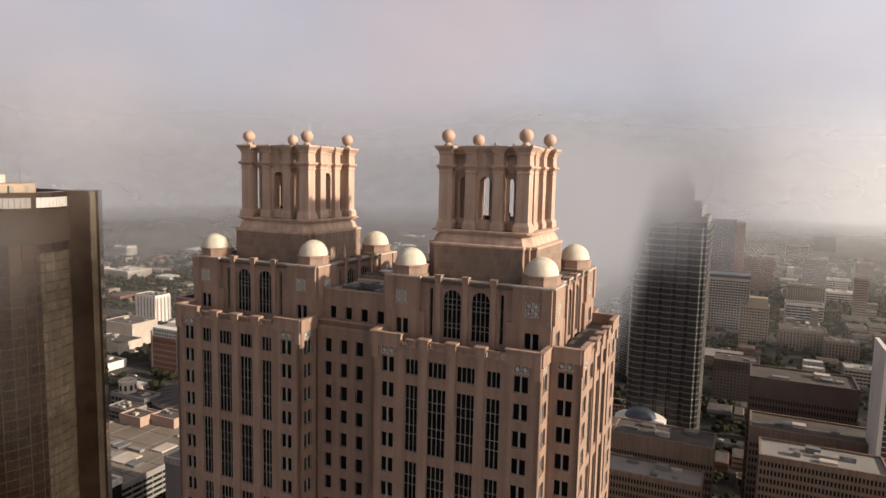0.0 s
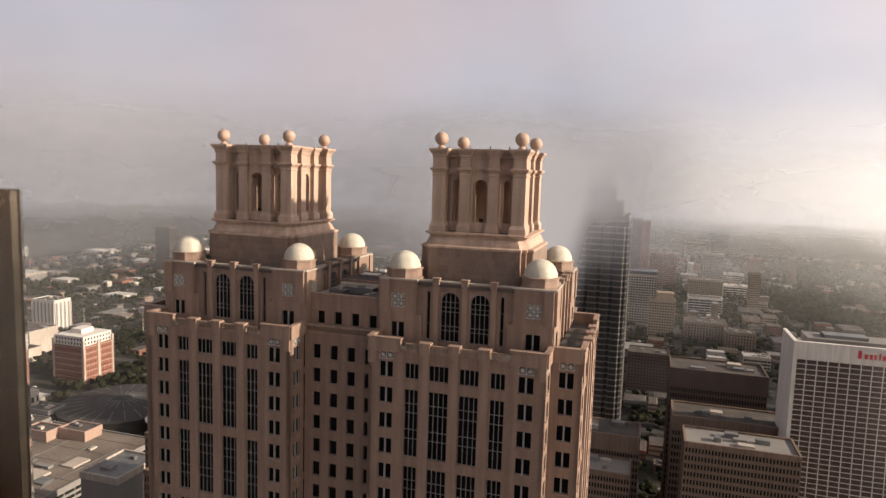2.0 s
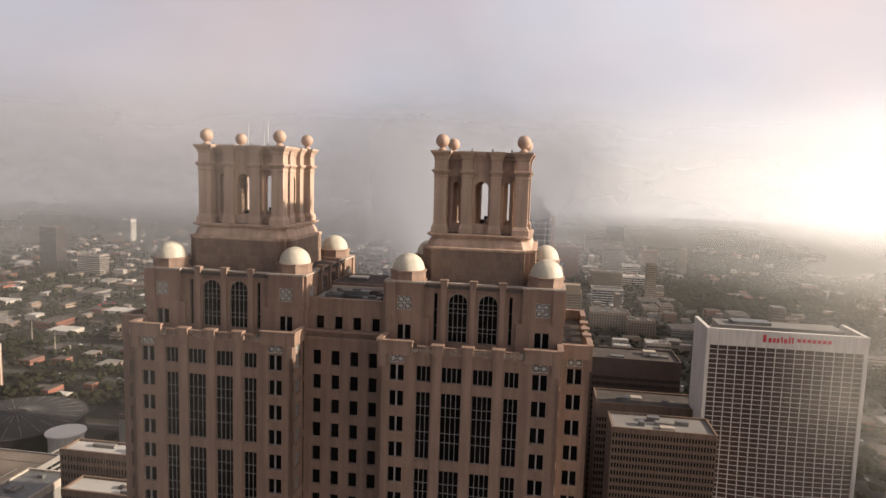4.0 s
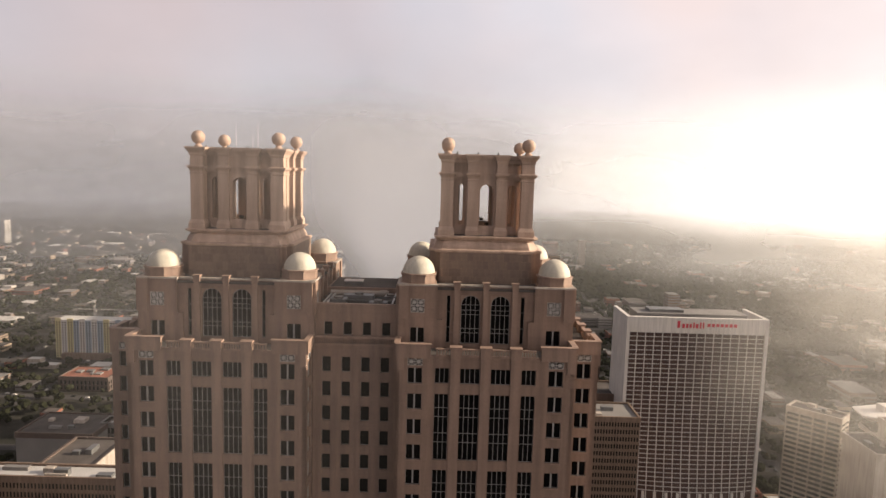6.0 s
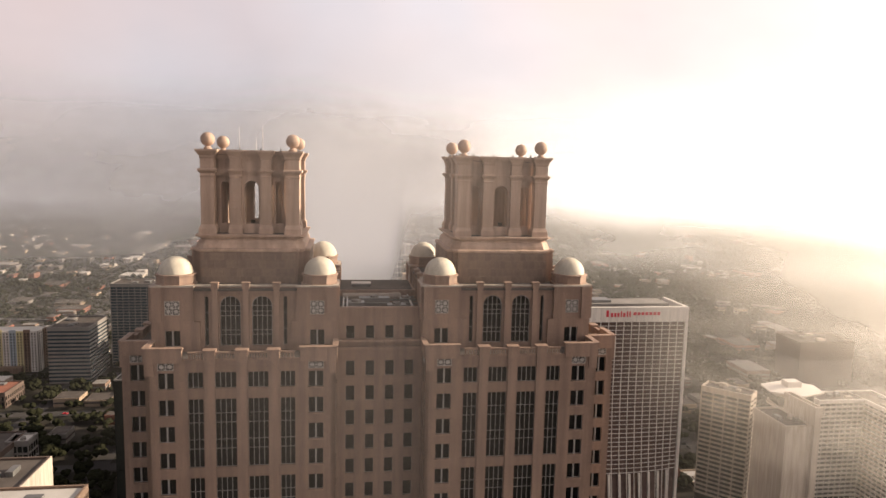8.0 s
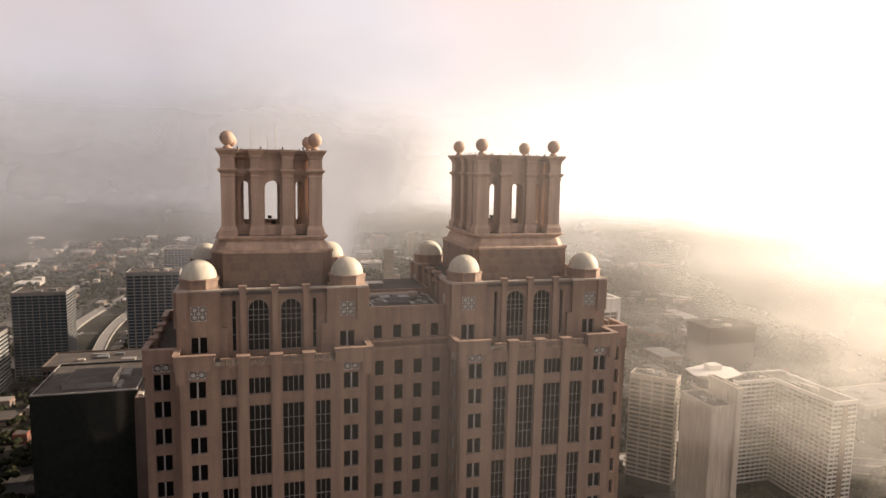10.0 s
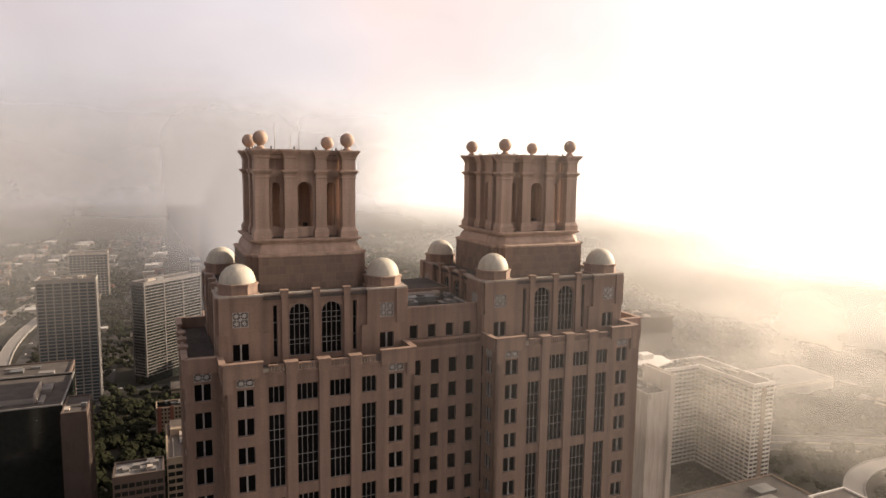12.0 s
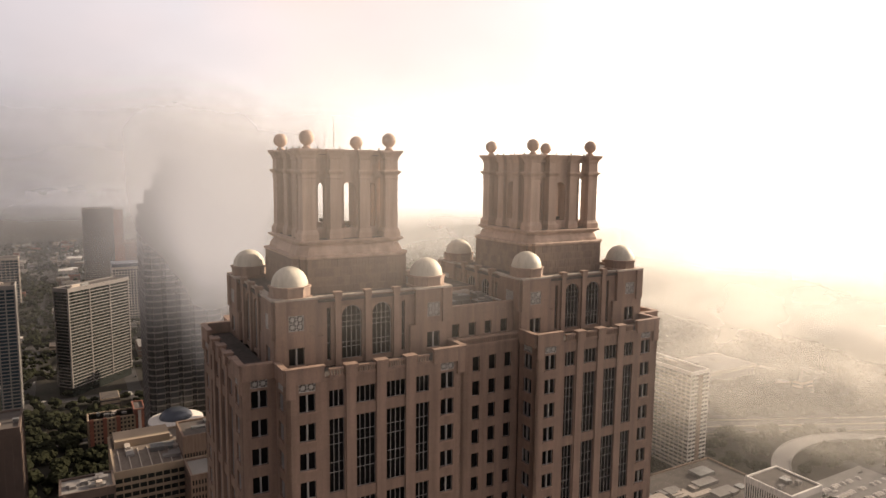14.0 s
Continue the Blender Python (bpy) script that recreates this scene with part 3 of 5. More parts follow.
PANEL_ME = mesh("panel", boxes((0.025, 0.945, -0.05, 0.02, 0.025, 1.265)), PANEL)


def block(cx, inner):
    """One of the two blocks. inner: the side (0 front, 1 right, 2 back, 3 left) that faces the other block."""
    at = T((cx, BY, 0))
    for k in range(4):
        f = at @ turn(k)
        if k != inner:
            lo = f @ T((0, -ARM, 0))
            put("wall", BAY_UP, tower, lo)
            put("wall", BAY_DOWN, tower, lo)
            put("lower_glazing", BAY_GLASS, tower, lo)["kind"] = "stuff"
            for s in (-10.47, 10.47):
                for z0, _ in PAIR_Z:
                    add_window(PAIR, lo @ T((s, 0, z0)))
                add_lattice(LAT_LOW, lo @ T((s, 0, 202.28)))
                put("parapet", PARAPET_C, tower, lo @ T((math.copysign(10.75, s), 0, 0)))
                put("corner_strip", CORNER_STRIP, tower, lo @ T((math.copysign(HALF - 0.62, s), 0, 0)))
            for u, w in COLS:
                narrow = w < 2.5
                add_window(GRID_A if narrow else GRID_B, lo @ T((u, 0, 199.6)))
                for a, _ in TALL_Z:
                    add_window(TALL_A if narrow else TALL_B, lo @ T((u, 0, a)))
                put("balustrade", BAL_N if narrow else BAL_W, tower, lo @ T((u, 0, 0)))
            for u in (-4.45, 0, 4.45):
                put("pilaster", PILASTER, tower, lo @ T((u, 0, 0)))
            # short returns at both ends of the bay
            for s in (-1, 1):
                side = f @ (T((HALF, -ARM, 0)) @ turn(1) if s > 0 else T((-HALF, -ARM + 4.45, 0)) @ turn(-1))
                put("wall", RET_UP, tower, side)
                put("wall", RET_DOWN, tower, side)
                put("lower_glazing", RET_GLASS, tower, side)["kind"] = "stuff"
                for z0, _ in PAIR_Z:
                    add_window(PAIR, side @ T((2.225, 0, z0)))
                add_lattice(LAT_LOW, side @ T((2.225, 0, 202.28)))
                put("parapet", PARAPET_R, tower, side @ T((2.2, 0, 0)))
            put("terrace", TERRACE, tower, lo)
        up = f @ T((0, -HALF - 0.2, 0))
        for s in (-1, 1):
            put("wall", UP_SIDE[s], tower, up)
            add_window(PAIR_UP, up @ T((s * 10.45, 0, 204.6)))
            add_lattice(LAT_UP, up @ T((s * 10.45, 0, 209.35)))
            put("corner_strip", UP_STRIP, tower, up @ T((s * (HALF - 0.7), 0, 0)))
            add_window(SLIT, up @ T((s * 5.7, 0.55, 204.6)))
            add_window(ARCHW, up @ T((s * 2.3, 0.55, 204.5)), "tall round-headed window with pale bars")
        put("wall", UP_MID, tower, up)
        for u in (-2.3, 2.3):
            put("arch_head", UP_ARCH, tower, up @ T((u, 0, 0)))
        put("coping", UP_COPING, tower, up)
        for u in (-4.45, 0, 4.45):
            put("pilaster", UP_PIL, tower, up @ T((u, 0, 0)))
        drum = put("drum", DRUM, tower, f @ T((-10.45, -10.75, 0)), "octagonal granite drum")
        put("dome", DOME_ME, drum, None, "smooth cream dome")
    put("roof", mesh("roof", boxes((-HALF, HALF, -HALF, HALF, 212.9, 213.3)), ROOF), tower, at)
    crown(at)


TERRACE = mesh("terrace", boxes((-HALF + 0.4, HALF - 0.4, 0.4, 4.4, 203.2, 203.8)), ROOF)
block(CX - BX, 1)
block(CX + BX, 3)


def link():
    """The recessed middle between the blocks."""
    half = BX - HALF
    us = [-4.5 + 3.03 * k for k in range(4)]
    lo_holes = [(u - 0.675, u + 0.675, a, b) for u in us for a, b in PAIR_Z]
    low = [(u - 0.675, u + 0.675, a, b) for u in us for a, b in LOW_PAIR]
    up_holes = [(u - 0.65, u + 0.65, 205.0, 207.1) for u in us]
    wall_up, wall_dn, wall_top = wall_panel(-half, half, Z_DETAIL, 203.8, lo_holes), wall_panel(-half, half, 0, Z_DETAIL, low), wall_panel(-half, half, 203.8, 209.75, up_holes)
    glass = mesh("lower_glazing", boxes(*[(a, b, 0.4, 0.46, c, d) for a, b, c, d in low]), GLASS)
    rail = bmesh.new()
    box(rail, -half, half, -0.15, 0.35, 203.7, 204.0)
    box(rail, -half, half, -0.2, 0.4, 204.85, 205.15)
    for k in range(36):
        u = -half + (k + 0.5) * 2 * half / 36
        box(rail, u - 0.08, u + 0.08, 0, 0.2, 203.98, 204.87)
    rail = mesh("balustrade", rail, STONE_TRIM)
    small = window_grid(1.3, 2.1, 0, ())
    for k in (0, 2):
        f = T((CX, BY, 0)) @ turn(k)
        lo = f @ T((0, -13.0, 0))
        put("wall", wall_up, tower, lo)
        put("wall", wall_dn, tower, lo)
        put("lower_glazing", glass, tower, lo)["kind"] = "stuff"
        put("balustrade", rail, tower, lo)
        up = f @ T((0, -11.6, 0))
        put("wall", wall_top, tower, up)
        put("coping", mesh("coping", boxes((-half, half, -0.12, 0.72, 209.75, 210.0)), STONE_TRIM), tower, up)
        for u in us:
            for a, _ in PAIR_Z:
                add_window(PLAIN, lo @ T((u, 0, a)))
            add_window(small, up @ T((u, 0, 205.0)))
    put("terrace", mesh("terrace", boxes((-half, half, -12.6, 12.6, 203.2, 203.75)), ROOF), tower, T((CX, BY, 0)))
    put("roof", mesh("roof", boxes((-half, half, -11.1, 0.2, 207.6, 208.1)), ROOF), tower, T((CX, BY, 0)))
    put("roof_step", mesh("roof_step", boxes((-half, half, 0.2, 10.9, 207.6, 210.5)), STONE_TRIM), tower, T((CX, BY, 0)))
    put("roof", mesh("roof", boxes((-half + 0.4, half - 0.4, 0.8, 10.5, 210.5, 210.56)), ROOF), tower, T((CX, BY, 0)))


link()


def link_roof():
    """Plant on the roof between the spires: cooling units, a steel frame and pipes; aerials on one spire."""
    at = T((CX, BY, 208.1))
    for x, y, w, d, h in ((-3.6, -7.0, 2.6, 2.2, 1.9), (2.9, -7.6, 3.0, 2.0, 1.6), (-0.6, -4.4, 5.0, 2.0, 2.1), (4.6, -4.0, 1.8, 1.8, 1.9)):
        u = tagged(new("cooling_unit"), "grey louvred cooling unit on the roof", "cooling unit", "roof plant")
        u.matrix_basis = at @ T((x, y, 0))
        part("casing", boxes((-w / 2, w / 2, -d / 2, d / 2, 0.15, h)), STEEL, u)
        part("plinth", boxes((-w / 2 - 0.1, w / 2 + 0.1, -d / 2 - 0.1, d / 2 + 0.1, 0, 0.16)), GREYC, u)
        bm = bmesh.new()
        lathe(bm, [(min(w, d) * 0.36, h - 0.02), (min(w, d) * 0.36, h + 0.3), (min(w, d) * 0.3, h + 0.3)], 20)
        part("fan_ring", bm, GREYC, u)
        for k in range(5):
            part("louvre", boxes((-w / 2 + 0.1, w / 2 - 0.1, -d / 2 - 0.06, -d / 2 + 0.02, 0.4 + k * (h - 0.7) / 5, 0.5 + k * (h - 0.7) / 5)), GREYC, u)
    f = tagged(new("steel_frame"), "dark steel beams carrying pipes over the roof", "steel frame")
    f.matrix_basis = at
    for y in (-9.4, -5.9, -2.9, -0.4):
        part("beam", boxes((-6.5, 6.5, y - 0.12, y + 0.12, 1.15, 1.45)), STEEL, f)
        for x in (-6.0, 0, 6.0):
            part("post", boxes((x - 0.1, x + 0.1, y - 0.1, y + 0.1, 0, 1.16)), STEEL, f)
    for x in (-5.6, -5.0, 5.3):
        part("pipe", boxes((x - 0.13, x + 0.13, -9.6, -0.2, 1.46, 1.72)), MULLION, f)
    duct = tagged(new("air_duct"), "long pale air duct with a bent end on the roof", "air duct")
    duct.matrix_basis = at @ pose(-5.8, -1.5, 1.75, 0, 90, 0)
    bm = bmesh.new()
    lathe(bm, [(0.5, 0), (0.5, 8.6)], 16)
    part("pipe", bm, PALE, duct)
    bm = bmesh.new()
    lathe(bm, [(0.62, 8.3), (0.62, 9.5), (0.4, 9.9)], 16)
    part("bend", bm, PALE, duct)
    for z in (1.2, 4.2, 7.2):
        part("saddle", boxes((-0.1, 1.75, -0.3, 0.3, z - 0.12, z + 0.12)), STEEL, duct)
    hatch = tagged(new("roof_hatch"), "low white roof hatch on the raised roof", "roof hatch")
    hatch.matrix_basis = T((CX - 2.6, BY + 4.2, 210.56))
    part("curb", boxes((-1.6, 1.6, -0.9, 0.9, 0, 0.45)), STEEL, hatch)
    part("lid", boxes((-1.7, 1.7, -1.0, 1.0, 0.45, 0.62)), WHITE, hatch)
    for k, (x, y, h) in enumerate(((-5.0, 2.2, 4.6), (-2.4, 3.0, 3.0), (-1.2, 2.0, 5.2))):
        a = tagged(new("aerial"), "thin white whip aerial on a spire", "aerial", "aerials")
        a.matrix_basis = T((CX - BX + x + 2, BY + y, 233.2))
        bm = bmesh.new()
        lathe(bm, [(0.05, 0), (0.045, h * 0.6), (0.02, h)], 6)
        part("whip", bm, MULLION, a)
        bm = bmesh.new()
        lathe(bm, [(0.16, 0), (0.16, 0.25), (0.06, 0.3)], 8)
        part("foot", bm, STEEL, a)


link_roof()


def beacons():
    """Small lamps along the edge of both crowns."""
    bm = bmesh.new()
    lathe(bm, [(0.12, 233.66), (0.12, 233.9), (0.15, 233.93), (0.13, 234.08), (0.04, 234.15)], 8)
    me = mesh("beacon", bm, STEEL)
    for cx in (CX - BX, CX + BX):
        for k in range(4):
            for u in (-4.9, -1.6, 1.6, 4.6):
                put("beacon", me, tower, T((cx, BY, 0)) @ turn(k) @ T((u, -6.85, 0)))


beacons()

# cladding slabs on the spire bases
for cx in (CX - BX, CX + BX):
    for k in (0, 1, 3):
        face = T((cx, BY, 0)) @ turn(k) @ T((0, -8.95 if k == 0 else -8.9, 0))
        for j in range(4):
            shift = 0.485 * (j % 2)
            for i in range(15 - j % 2):
                put("panel", PANEL_ME, tower, face @ T((-7.27 + shift + 0.97 * i, 0, 213.05 + 1.29 * j)))


# ---- the ground ----
def ground():
    bm = bmesh.new()
    R = 4200
    v = [bm.verts.new((-56 + R * math.cos(2 * math.pi * k / 48), 100 + R * math.sin(2 * math.pi * k / 48), 0)) for k in range(48)]
    bm.faces.new(v)
    m = material("ground", (0.052, 0.046, 0.039), (0.017, 0.019, 0.014), 0.95, grain=0.03, spots=0.006, bump=0, spec=0.1)
    tagged(part("ground", bm, m, None, "dark city ground of lots, lawns and earth"), "", "ground", "", "structure")


ground()


# ---- fog: translucent sheets at growing distances and loose ovals stand in for haze, lit from behind by sun and sky ----
def ramp_node(N, stops):
    """Grey ramp over values from 0 to 1."""
    r = N("ShaderNodeValToRGB")
    r.color_ramp.interpolation = "EASE"
    e = r.color_ramp.elements
    e[0].position, e[0].color = stops[0][0], (stops[0][1],) * 3 + (1,)
    e[1].position, e[1].color = stops[-1][0], (stops[-1][1],) * 3 + (1,)
    for p, v in stops[1:-1]:
        n = e.new(p)
        n.color = (v, v, v, 1)
    return r


def math_node(N, L, operation, a, b, clamp=False):
    n = N("ShaderNodeMath")
    n.operation, n.use_clamp = operation, clamp
    for k, v in enumerate((a, b)):
        if isinstance(v, (int, float)):
            n.inputs[k].default_value = v
        else:
            L(v, n.inputs[k])
    return n.outputs[0]


def range_node(N, L, value, a, b, lo, hi):
    n = N("ShaderNodeMapRange")
    n.interpolation_type = "SMOOTHSTEP"
    n.inputs["From Min"].default_value, n.inputs["From Max"].default_value = a, b
    n.inputs["To Min"].default_value, n.inputs["To Max"].default_value = lo, hi
    L(value, n.inputs["Value"])
    return n.outputs["Result"]


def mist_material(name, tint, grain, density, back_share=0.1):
    """Translucent sheet standing in for mist, scatters most light onwards and some of it back; density(N, L, x, y, z,
    noise) gives how thick it is.
    """
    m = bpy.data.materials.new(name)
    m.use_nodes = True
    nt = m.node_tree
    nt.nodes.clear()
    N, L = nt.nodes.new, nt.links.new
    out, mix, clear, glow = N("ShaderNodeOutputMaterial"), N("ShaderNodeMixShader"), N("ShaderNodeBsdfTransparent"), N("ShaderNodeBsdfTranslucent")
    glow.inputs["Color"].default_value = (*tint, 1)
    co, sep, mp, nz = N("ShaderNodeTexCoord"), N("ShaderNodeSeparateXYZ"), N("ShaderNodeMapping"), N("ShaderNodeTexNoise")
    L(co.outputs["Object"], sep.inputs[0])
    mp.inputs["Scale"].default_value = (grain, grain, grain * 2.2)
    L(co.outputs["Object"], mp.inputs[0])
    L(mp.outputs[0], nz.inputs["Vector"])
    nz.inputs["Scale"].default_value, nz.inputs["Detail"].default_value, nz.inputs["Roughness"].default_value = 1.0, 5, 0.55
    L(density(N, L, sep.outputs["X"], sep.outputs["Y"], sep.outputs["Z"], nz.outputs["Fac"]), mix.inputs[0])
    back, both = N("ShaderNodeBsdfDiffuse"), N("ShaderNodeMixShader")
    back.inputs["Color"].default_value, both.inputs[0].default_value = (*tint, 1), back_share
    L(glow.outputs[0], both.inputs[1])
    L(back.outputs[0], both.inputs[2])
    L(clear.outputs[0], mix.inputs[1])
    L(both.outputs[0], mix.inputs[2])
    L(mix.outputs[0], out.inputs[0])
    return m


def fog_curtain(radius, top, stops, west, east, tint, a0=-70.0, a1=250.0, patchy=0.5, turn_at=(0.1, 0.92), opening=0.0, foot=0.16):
    """A translucent sheet round the tower standing in for haze. stops: density over the height from 0 to top; west and
    east: factors on it;
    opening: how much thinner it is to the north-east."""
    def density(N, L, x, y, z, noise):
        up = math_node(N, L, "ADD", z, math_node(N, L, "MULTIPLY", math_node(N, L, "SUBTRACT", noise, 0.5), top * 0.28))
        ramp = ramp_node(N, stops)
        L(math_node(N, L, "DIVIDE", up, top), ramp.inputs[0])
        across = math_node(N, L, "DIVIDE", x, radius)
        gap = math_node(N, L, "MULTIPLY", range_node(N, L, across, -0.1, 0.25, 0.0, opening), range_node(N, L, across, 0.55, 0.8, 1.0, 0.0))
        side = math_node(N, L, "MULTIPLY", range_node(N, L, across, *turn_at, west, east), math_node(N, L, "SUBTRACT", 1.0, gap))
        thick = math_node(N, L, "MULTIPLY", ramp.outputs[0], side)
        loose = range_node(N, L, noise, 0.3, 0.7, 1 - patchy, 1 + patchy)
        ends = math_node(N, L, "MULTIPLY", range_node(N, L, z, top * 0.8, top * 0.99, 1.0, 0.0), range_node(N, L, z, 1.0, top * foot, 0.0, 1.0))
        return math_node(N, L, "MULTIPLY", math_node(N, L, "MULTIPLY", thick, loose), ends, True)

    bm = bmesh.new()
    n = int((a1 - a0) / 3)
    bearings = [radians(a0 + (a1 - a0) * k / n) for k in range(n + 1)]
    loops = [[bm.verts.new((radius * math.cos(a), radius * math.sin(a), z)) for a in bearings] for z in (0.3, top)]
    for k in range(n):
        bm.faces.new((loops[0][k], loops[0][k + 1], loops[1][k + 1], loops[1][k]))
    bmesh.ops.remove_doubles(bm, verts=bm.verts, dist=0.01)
    ob = part("fog_bank", bm, mist_material("mist", tint, 2.6 / radius, density), None, "thin translucent sheet standing in for haze over the city", T((-56, 100, 0)), True)
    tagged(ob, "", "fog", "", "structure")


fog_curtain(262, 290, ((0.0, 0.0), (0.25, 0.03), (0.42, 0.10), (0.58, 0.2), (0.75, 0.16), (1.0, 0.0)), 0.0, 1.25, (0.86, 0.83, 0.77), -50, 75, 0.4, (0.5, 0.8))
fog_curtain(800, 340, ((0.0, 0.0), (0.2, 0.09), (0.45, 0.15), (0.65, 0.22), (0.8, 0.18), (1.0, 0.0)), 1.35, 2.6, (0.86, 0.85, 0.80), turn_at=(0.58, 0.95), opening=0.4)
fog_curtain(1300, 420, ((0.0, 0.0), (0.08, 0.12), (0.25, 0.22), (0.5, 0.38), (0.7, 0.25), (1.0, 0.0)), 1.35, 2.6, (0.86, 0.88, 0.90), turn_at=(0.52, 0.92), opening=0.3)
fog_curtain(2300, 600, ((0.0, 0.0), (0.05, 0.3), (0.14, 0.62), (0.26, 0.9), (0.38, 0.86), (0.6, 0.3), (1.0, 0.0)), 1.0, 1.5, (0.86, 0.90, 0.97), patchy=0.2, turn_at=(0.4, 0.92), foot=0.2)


def ground_mist():
    """A flat sheet low over the streets standing in for haze; it thickens with distance, most of all towards the sun.
    """
    def density(N, L, x, y, z, noise):
        r = math_node(N, L, "SQRT", math_node(N, L, "ADD", math_node(N, L, "MULTIPLY", x, x), math_node(N, L, "MULTIPLY", y, y)), 0.0)
        side = range_node(N, L, math_node(N, L, "DIVIDE", x, r), 0.45, 0.92, 0.06, 0.95)
        r = math_node(N, L, "ADD", r, math_node(N, L, "MULTIPLY", math_node(N, L, "SUBTRACT", noise, 0.5), 500.0))
        thick = math_node(N, L, "POWER", math_node(N, L, "DIVIDE", math_node(N, L, "SUBTRACT", r, 420.0), 1050.0, True), 0.9)
        near = math_node(N, L, "MULTIPLY", thick, side, True)
        across = range_node(N, L, math_node(N, L, "DIVIDE", x, math_node(N, L, "ADD", r, 1.0)), 0.4, 0.9, 0.1, 0.92)
        return math_node(N, L, "MAXIMUM", near, math_node(N, L, "MULTIPLY", across, range_node(N, L, r, 1150.0, 2250.0, 0.0, 1.0)))

    bm = bmesh.new()
    bearings = [radians(-70 + 5 * k) for k in range(65)]
    loops = [[bm.verts.new((r * math.cos(a), r * math.sin(a), 32)) for a in bearings] for r in (300, 900, 1600, 2500, 6000)]
    for near, far in zip(loops, loops[1:]):
        for k in range(64):
            bm.faces.new((near[k], far[k], far[k + 1], near[k + 1]))
    ob = part("ground_mist", bm, mist_material("ground_mist", (0.80, 0.79, 0.76), 0.004, density, 0.55), None, "thin flat sheet standing in for haze over the far streets", T((-56, 100, 0)), True)
    tagged(ob, "", "fog", "", "structure")


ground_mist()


def low_cloud():
    """A sheet for the low cloud that hides the head of the dark stone tower; lowest in the middle, shaped to fit the
    camera's view.
    """
    def density(N, L, x, y, z, noise):
        rise = math_node(N, L, "ADD", range_node(N, L, x, 13.0, 29.0, 0.0, 33.0), range_node(N, L, x, -36.0, -12.0, 20.0, 0.0))
        up = math_node(N, L, "ADD", z, math_node(N, L, "MULTIPLY", math_node(N, L, "SUBTRACT", noise, 0.5), 26.0))
        below = range_node(N, L, math_node(N, L, "SUBTRACT", up, rise), 148.0, 204.0, 0.0, 0.97)
        thick = math_node(N, L, "MULTIPLY", below, range_node(N, L, up, 238.0, 266.0, 1.0, 0.0))
        side = range_node(N, L, math_node(N, L, "ABSOLUTE", math_node(N, L, "SUBTRACT", x, 5.0), 0.0), 22.0, 76.0, 1.0, 0.0)
        return math_node(N, L, "MULTIPLY", thick, side, True)

    bm = bmesh.new()
    cols = [-112 + 8 * k for k in range(29)]
    low, high = [[bm.verts.new((u, 4 * math.sin(u / 30) + lean, z)) for u in cols] for z, lean in ((100, 0), (270, 10))]
    for k in range(28):
        bm.faces.new((low[k], low[k + 1], high[k + 1], high[k]))
    ob = part("low_cloud", bm, mist_material("low_cloud", (0.285, 0.302, 0.345), 0.016, density, 1.0), None, "soft low cloud before a tower top", pose(-54, 262, 0, 0, 0, 25), True)
    tagged(ob, "", "fog", "", "structure")


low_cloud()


def cloud_wisp(at, turned, wide, high, most, grain):
    """A loose oval sheet with a frayed edge, standing in for drifting haze."""
    def density(N, L, x, y, z, noise):
        u, v = math_node(N, L, "DIVIDE", x, wide), math_node(N, L, "DIVIDE", z, high)
        r = math_node(N, L, "SQRT", math_node(N, L, "ADD", math_node(N, L, "MULTIPLY", u, u), math_node(N, L, "MULTIPLY", v, v)), 0.0)
        r = math_node(N, L, "ADD", r, math_node(N, L, "MULTIPLY", math_node(N, L, "SUBTRACT", noise, 0.5), 0.5))
        edge = range_node(N, L, r, 0.0, 0.92, most, 0.0)
        return math_node(N, L, "MULTIPLY", edge, range_node(N, L, math_node(N, L, "ABSOLUTE", u, 0.0), 0.8, 1.0, 1.0, 0.0), True)

    bm = bmesh.new()
    rim = [bm.verts.new((wide * math.cos(a) * (1 + 0.06 * math.sin(5 * a)), 0.6 * math.sin(3 * a), high * math.sin(a) * (1 + 0.08 * math.cos(7 * a)))) for a in [2 * math.pi * k / 48 for k in range(48)]]
    hub = bm.verts.new((0, 0, 0))
    for k in range(48):
        bm.faces.new((hub, rim[k], rim[(k + 1) % 48]))
    ob = part("cloud_wisp", bm, mist_material("cloud_wisp", (0.86, 0.84, 0.80), grain, density), None, "thin oval sheet standing in for haze before the towers", at @ pose(0, 0, 0, 0, 0, turned), True)
    tagged(ob, "", "fog", "", "structure")


# placed to fit the camera's view, veiling and brightening the towers as haze
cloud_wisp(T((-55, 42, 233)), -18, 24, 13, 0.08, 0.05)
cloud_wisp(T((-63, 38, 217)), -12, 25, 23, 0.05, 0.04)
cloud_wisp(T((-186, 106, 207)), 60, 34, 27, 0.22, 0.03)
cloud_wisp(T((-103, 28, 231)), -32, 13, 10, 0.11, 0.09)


# ---- buildings of the city ----
FOOTPRINTS = []


